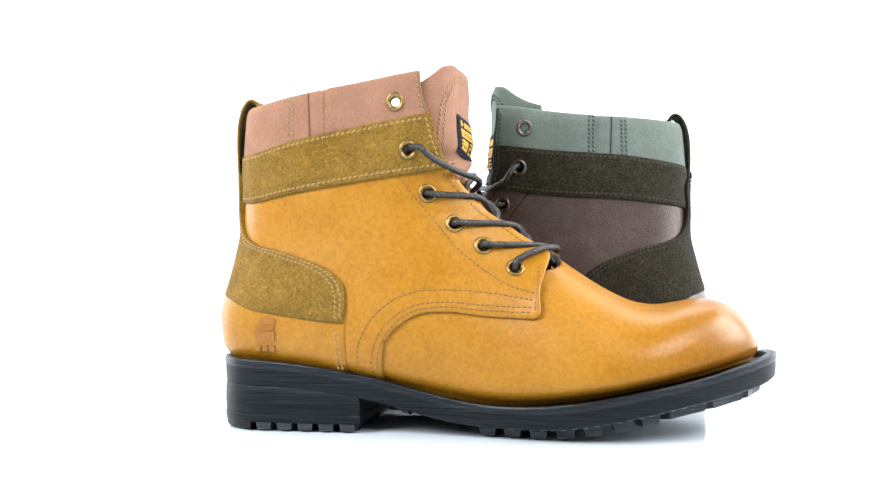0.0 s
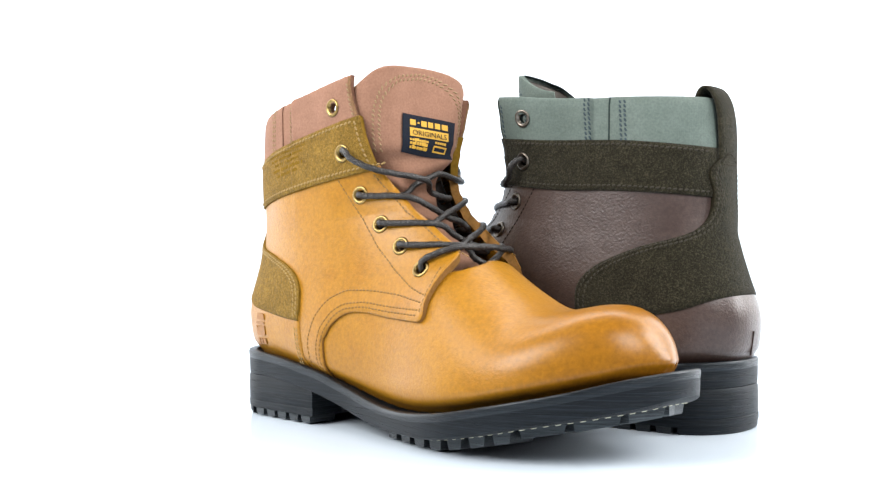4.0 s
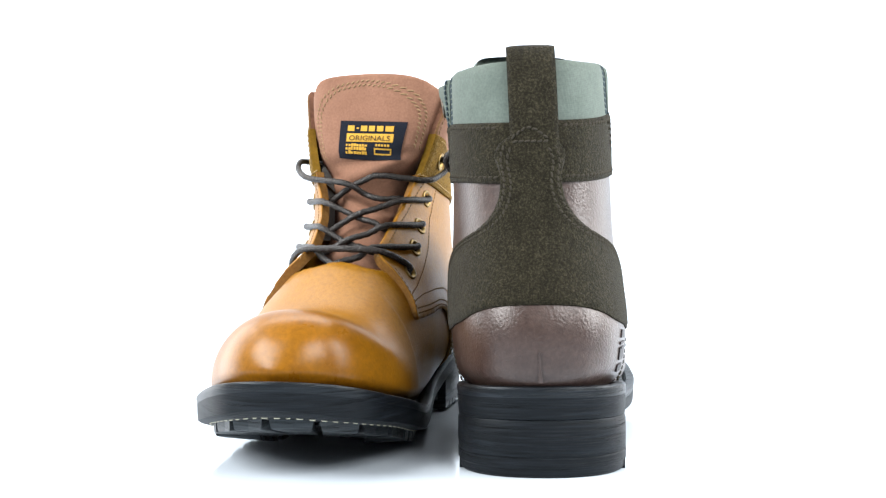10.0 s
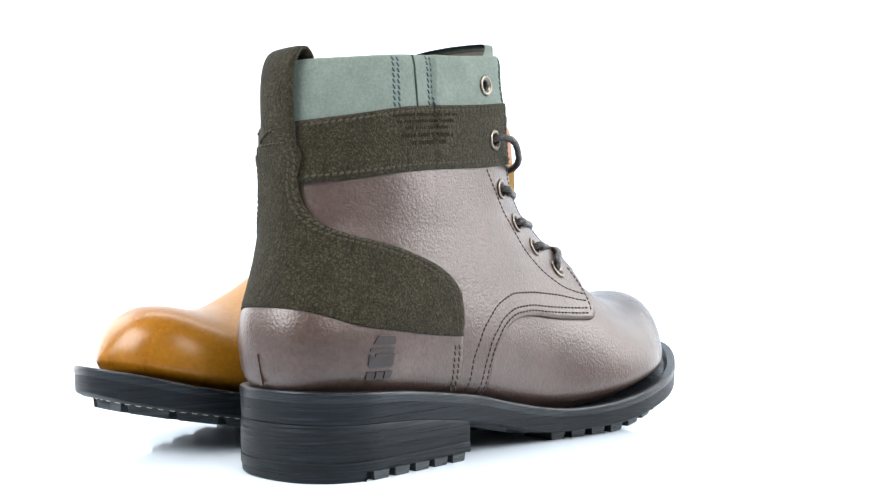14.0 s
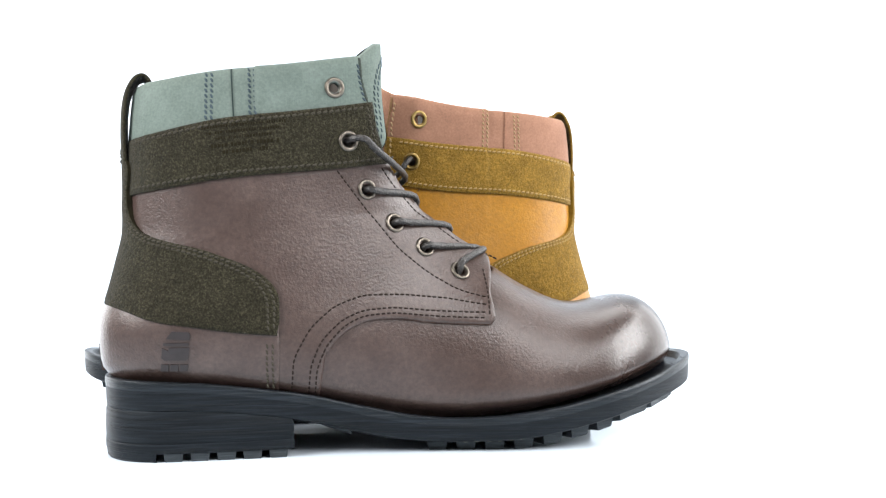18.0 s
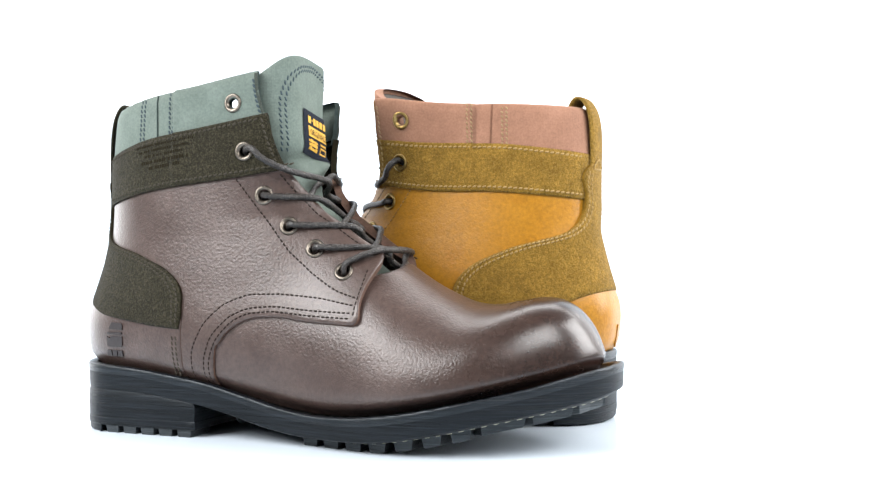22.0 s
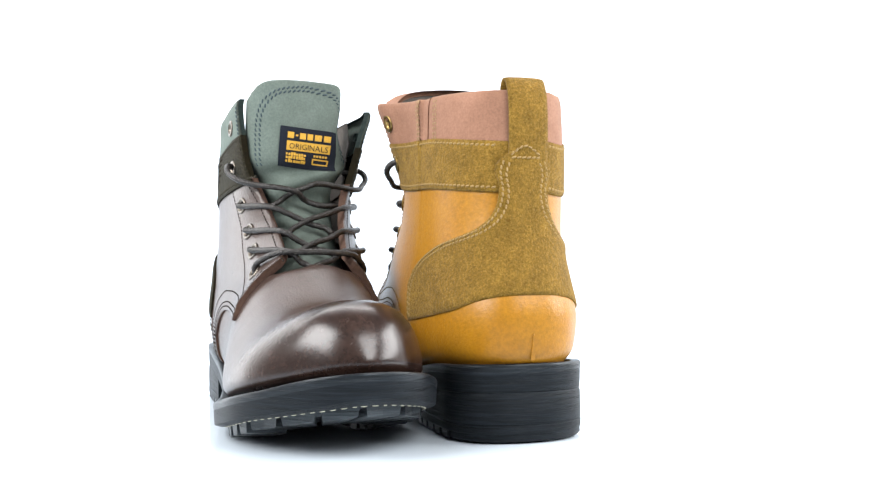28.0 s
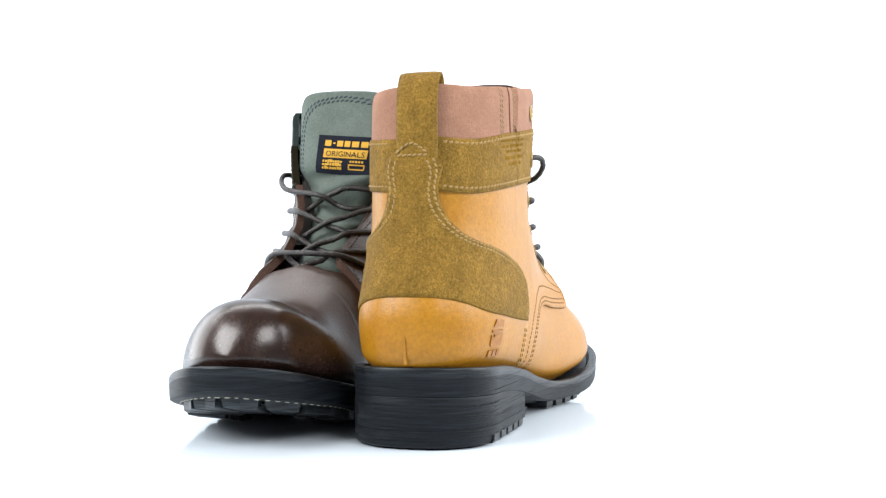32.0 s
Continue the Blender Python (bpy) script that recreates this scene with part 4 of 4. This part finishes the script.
MARK = applique([[(-4.4, 5.6), (6.0, 5.2), (6.0, 7.4), (5.2, 8.4), (-2.2, 8.8)], bar(-5.6, 2.9, 5.6, 4.0, 4),
                 [(-5.8, 1.8), (-3.0, 0.6), (-3.0, 1.9), (6.0, 1.9), (6.0, -2.6), (5.0, -3.4), (-4.6, -3.4), (-5.8, -2.4)]]
                + [bar(-5.8 + 4.2 * i, -8.0, -2.4 + 4.2 * i, -5.2) for i in range(3)], heel_place, 0.0006)


CREASE = applique([[(-0.9, -5.5), (0.9, -5.5), (0.35, 6.5), (-0.35, 6.5)]], lambda u, v: (lambda pm: (pm[0] + pm[1] * 0.0024, pm[1]))(
    locate(GY, GZ, u / 1000, (42 + v) / 1000, REAR)), 0.0007)


def band_place(u, v):
    x = 65 + u
    p, m = locate(GX, GZ, x / 1000, float(LINE_LOW(x / 1000)) + (14 + v) / 1000, LATERAL)
    return p + m * float(band_lift(p[None])[0]), m


def small_print():
    polys, rows = [], ((9.2, 1.2, 38), (6.4, 1.3, 34), (3.6, 1.4, 26), (0.2, 1.9, 30), (-3.0, 1.9, 20))
    for v, h, w in rows:
        u = -w / 2
        while u < w / 2:
            l = rnd.uniform(0.55, 1.0) * (1.4 if h > 1.6 else 1)
            polys.append(bar(u, v, u + l, v + h * rnd.uniform(0.75, 1)))
            u += l + (0.45 if rnd.random() < 0.8 else 1.6)
    return applique(polys, band_place, 0.00016)


PRINT = small_print()
# thin dark strips on the collar: the shade of its fold groove, given as colour
FOLD_SHADE = {s: applique([bar(-0.3, -12 + 2 * i, 0.3, -10 + 2 * i) for i in range(12)], lambda u, v, s=s: (lambda pm: (pm[0] + pm[1] * float(collar_lift(pm[0][None])[0]), pm[1]))(
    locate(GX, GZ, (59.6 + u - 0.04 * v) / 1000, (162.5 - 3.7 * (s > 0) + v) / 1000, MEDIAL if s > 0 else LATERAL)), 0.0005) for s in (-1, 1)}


# ---- soles ----
def lug(p, q, inward, depth, z_top, z_low, taper=0.0012, drop=0.0):
    """A tread block on the rim of the sole between two points of its outline."""
    p, q = np.array(p), np.array(q)
    d = (q - p) / np.linalg.norm(q - p)
    pi, qi = p + inward * depth, q + inward * depth
    verts, mids = [], (p + q + pi + qi) / 4
    for k, (zf, t) in enumerate(((z_top, 0.0), (lambda x: z_low(x) + 0.0006, taper * 0.8), (z_low, taper * 1.25))):
        for c, sg in ((p, 1), (q, -1), (qi, -1), (pi, 1)):
            x, y = c + d * sg * t + inward * (t * 0.6 if c is p or c is q else 0)
            down = drop if k and not (c is p or c is q) else 0.0
            verts.append((x, y, max(0.0, float(zf(min(max(x, 0), 0.297))) - down)))
    faces = [(3, 2, 1, 0), (8, 9, 10, 11)]
    for k in range(2):
        for i in range(4):
            j = (i + 1) % 4
            faces.append((k * 4 + i, k * 4 + j, k * 4 + 4 + j, k * 4 + 4 + i))
    return verts, faces, 0


def wedge(p, q, hub, inner, z_top, z_low):
    """A tread block that narrows from the rim towards a hub; its face follows the rise of the sole."""
    rings = []
    for zf, t in ((z_top, 0.0), (lambda x: z_low(x) + 0.0005, 0.0010), (z_low, 0.0016)):
        d = (q - p) / np.linalg.norm(q - p)
        c = [p + d * t, (p + q) / 2 + (hub - (p + q) / 2) * 0.015 * (1 - t * 300), q - d * t]
        c = [v + (hub - v) * (0.4 * t / 0.05) for v in c]
        c += [hub + (v - hub) * f for f in ((1 + inner) / 2, inner) for v in (c[2], c[1], c[0])]
        rings.append([(v[0], v[1], max(0.0, float(zf(min(max(v[0], 0), 0.297))))) for v in c])
    verts = [v for r in rings for v in r]
    loop = [0, 1, 2, 3, 6, 7, 8, 5]
    faces = [(2 * 9 + a, 2 * 9 + b, 2 * 9 + c_, 2 * 9 + d_) for a, b, c_, d_ in ((0, 1, 4, 5), (1, 2, 3, 4), (5, 4, 7, 8), (4, 3, 6, 7))]
    for k in range(2):
        for i, a in enumerate(loop):
            b = loop[(i + 1) % len(loop)]
            faces.append((k * 9 + a, k * 9 + b, k * 9 + 9 + b, k * 9 + 9 + a))
    return verts, faces, 0


def tread():
    """Blocks along both rims of the forefoot, wedges fanned out under the toe, and blocks on both sides of the heel."""
    out = []
    plan = sole_plan(0.0, 0.2975, -0.0068, 400)
    k = [i for i in range(len(plan)) if plan[i][0] > 0.148]
    P = plan[k[0]:k[-1] + 1]
    seg = np.concatenate([[0], np.cumsum(np.linalg.norm(np.diff(P, axis=0), axis=1))])
    s = 0.002
    hub = np.array([0.212, -0.001])
    while s < seg[-1] - 0.006:
        at = lambda v: np.array([np.interp(v, seg, P[:, 0]), np.interp(v, seg, P[:, 1])])
        toe = at(s)[0] > 0.240
        e = min(s + (0.0205 if toe else 0.0096), seg[-1])
        a, b = at(s), at(e)
        d = (b - a) / np.linalg.norm(b - a)
        low = lambda x: SOLE_LOW(x) - (0.0046 if toe else 0.0054)
        if toe:
            out.append(wedge(a, b, hub, 0.42, lambda x: SOLE_LOW(x) + 0.001, low))
        else:
            out.append(lug(a, b, np.array([-d[1], d[0]]), 0.020, lambda x: SOLE_LOW(x) + 0.001, low, drop=0.0012))
        s = e + (0.0024 if toe else 0.0036)
    for side, f in ((-1, SOLE_L), (1, SOLE_M)):
        for i in range(5):
            x0 = 0.0275 + i * 0.0119
            x1 = x0 + 0.0088
            a, b = (x0, side * (float(f(x0)) - 0.0004)), (x1, side * (float(f(x1)) - 0.0004))
            out.append(lug(a, b, np.array([0, -side * 1.0]), 0.018, lambda x: 0.0040, lambda x: 0.0, 0.0006))
    return out


LUGS = tread()
HEEL_REAR = layer(0, 0.0245, [(-0.0014, lambda x: 0.0), (-0.0005, lambda x: 0.0009), (-0.0002, lambda x: 0.0042)])


def welt_thread():
    """The cream sole stitching that shows under the rim of the forefoot."""
    plan = sole_plan(0.0, 0.2975, -0.0056, 400)
    k = [i for i in range(len(plan)) if plan[i][0] > 0.165]
    P = plan[k[0]:k[-1] + 1]
    line = [(np.array([x, y, float(SOLE_LOW(x)) - 0.0004]), np.array([0, 0, -1.0])) for x, y in P]
    return stitches([line], 0.0034, 0.0018, 0.00042)


SOLE_THREAD = welt_thread()
SOLE = {
    "welt": layer(0, 0.298, [(0.0002, between(0.66)), (0.0005, between(0.80)), (0.0005, between(0.92)), (0.0002, between(0.965)), (-0.0004, between(0.99)), (-0.0012, between(1.0)), (-0.0042, between(1.0, -0.0003)), (-0.0062, between(1.0, -0.0030)), (-0.0200, between(1.0, -0.0030))]),
    "midsole": layer(0, 0.298, [(-0.0040, between(0.0, -0.0004)), (-0.0012, between(0.02)), (-0.0002, between(0.07)), (0.0001, between(0.35)), (0.0002, between(0.66))]),
    "heel_block": layer(0, 0.0865, [(-0.0002, lambda x: 0.0082), (0.0, lambda x: 0.0086), (0.0002, lambda x: 0.014), (0.0001, lambda x: float(SOLE_LOW(x)) - 0.0008), (-0.0005, lambda x: float(SOLE_LOW(x)) + 0.0006)]),
    "top_lift": layer(0, 0.0867, [(-0.0004, lambda x: 0.0036), (0.0001, lambda x: 0.0042), (0.0002, lambda x: 0.0077), (-0.0004, lambda x: 0.0082)]),
    "outsole": layer(0.1, 0.290, [(-0.014, lambda x: float(SOLE_LOW(x)) - 0.0018), (-0.012, lambda x: float(SOLE_LOW(x)) + 0.001)]),
}


def boot(colours, lean, drop, twist, forth, curl, sink, lift, side):
    global LEAN, TOE_DROP, TWIST, FORTH, CURL, SINK, REAR_LIFT, SIDE_LIFT
    LEAN, TOE_DROP, TWIST, FORTH, CURL, SINK, REAR_LIFT, SIDE_LIFT = lean, drop, twist, forth, curl, sink, lift, side
    root = new("boot")
    tagged(root, {"tan": "tan leather ankle boot with ochre suede and rose canvas collar",
                  "dark brown": "dark brown leather ankle boot with olive suede and sage canvas collar"}[colours["word"]], "boot", group="boots on the table")
    lea, sue, can = colours["leather"], colours["suede"], colours["canvas"]
    raw = colours["raw"]
    part("vamp", CUT["vamp"], lea, root, rim=raw)
    for s in ("lateral", "medial"):
        part("quarter", CUT["quarter_" + s], lea, root, rim=raw)
        part("collar_band", CUT["band_" + s], sue, root, "suede band round the ankle", rim=colours["press"])
    heel = part("heel_band", CUT["heel_band"], lea, root, rim=raw)
    part("seam", CREASE, lea, heel)
    part("logo", MARK, colours["mark"], heel, "embossed mark")
    counter = part("heel_counter", CUT["heel_counter"], sue, root, "suede heel counter", rim=colours["press"])
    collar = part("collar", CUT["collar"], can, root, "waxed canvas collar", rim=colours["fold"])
    # not sewn seams: strips coloured dark for shade in the fold
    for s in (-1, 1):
        part("seam", FOLD_SHADE[s], colours["fold"], collar)
    for m in BINDING:
        part("binding", BINDING[m], colours["bound"], collar, "turned raw edge")
    tongue = part("tongue", CUT["tongue"], can, root, "canvas tongue", loose=True)
    part("tongue_lining", CUT["tongue_lining"], LINING, tongue, loose=True)
    part("lining", CUT["lining"], LINING, root)
    part("pull_tab", STRAP, sue, root, "suede pull tab")
    part("print", PRINT, colours["press"], root, "pressed small print")
    label = part("label", LABEL, LABEL_NAVY, root, "navy woven label with gold lettering", loose=True)
    for name, data, mat in (("wordmark", WORDMARK, LABEL_GOLD), ("plate", PLATE, LABEL_GOLD), ("lettering", WORD, LABEL_NAVY), ("print", SMALL, LABEL_GOLD)):
        part(name, data, mat, label, loose=True)
    for name, (data, key) in SEAMS.items():
        part("stitching", data, colours[key], root, kind="stuff", loose=name == "tongue")
    for s in (-1, 1):
        for k, (p, n) in enumerate(EYELETS[s]):
            up = collar_lift if k == 0 else band_lift if k == 1 else facing_lift
            part("eyelet", ring_at(p + n * float(up(p[None])[0]), n, 0.0036, 0.00115), colours["metal"], root)
    part("lace", LACES, LACE, root, "dark waxed cord lace")
    for name, data in SOLE.items():
        part(name, data, {"welt": WELT_RUBBER, "outsole": TREAD_FLOOR_LIT}.get(name, RUBBER), root, crisp=30)
    for data in LUGS:
        part("lug", data, TREAD_FLOOR_LIT, root)
    part("lug", HEEL_REAR, RUBBER, root, crisp=25)
    part("sole_stitching", SOLE_THREAD, THREAD_CREAM, root, kind="stuff")
    return root


tan_boot = boot(TAN, -0.010, 0.0036, 0.10, 0.0034, 0.0, 0.0062, 0.0030, 0.0000)
brown_boot = boot(BROWN, 0.036, 0.0, -0.14, 0.0006, 1.0, 0.0014, 0.0022, 0.0020)


def motions():
    for ob, (x, y, z, turn) in ((tan_boot, TAN_AT), (brown_boot, BROWN_AT)):
        walk(ob, [(t, pose(0, 0, 0, 0, 0, -a) @ pose(x, y, z, 0, 0, turn)) for t, a in TURN])


motions()
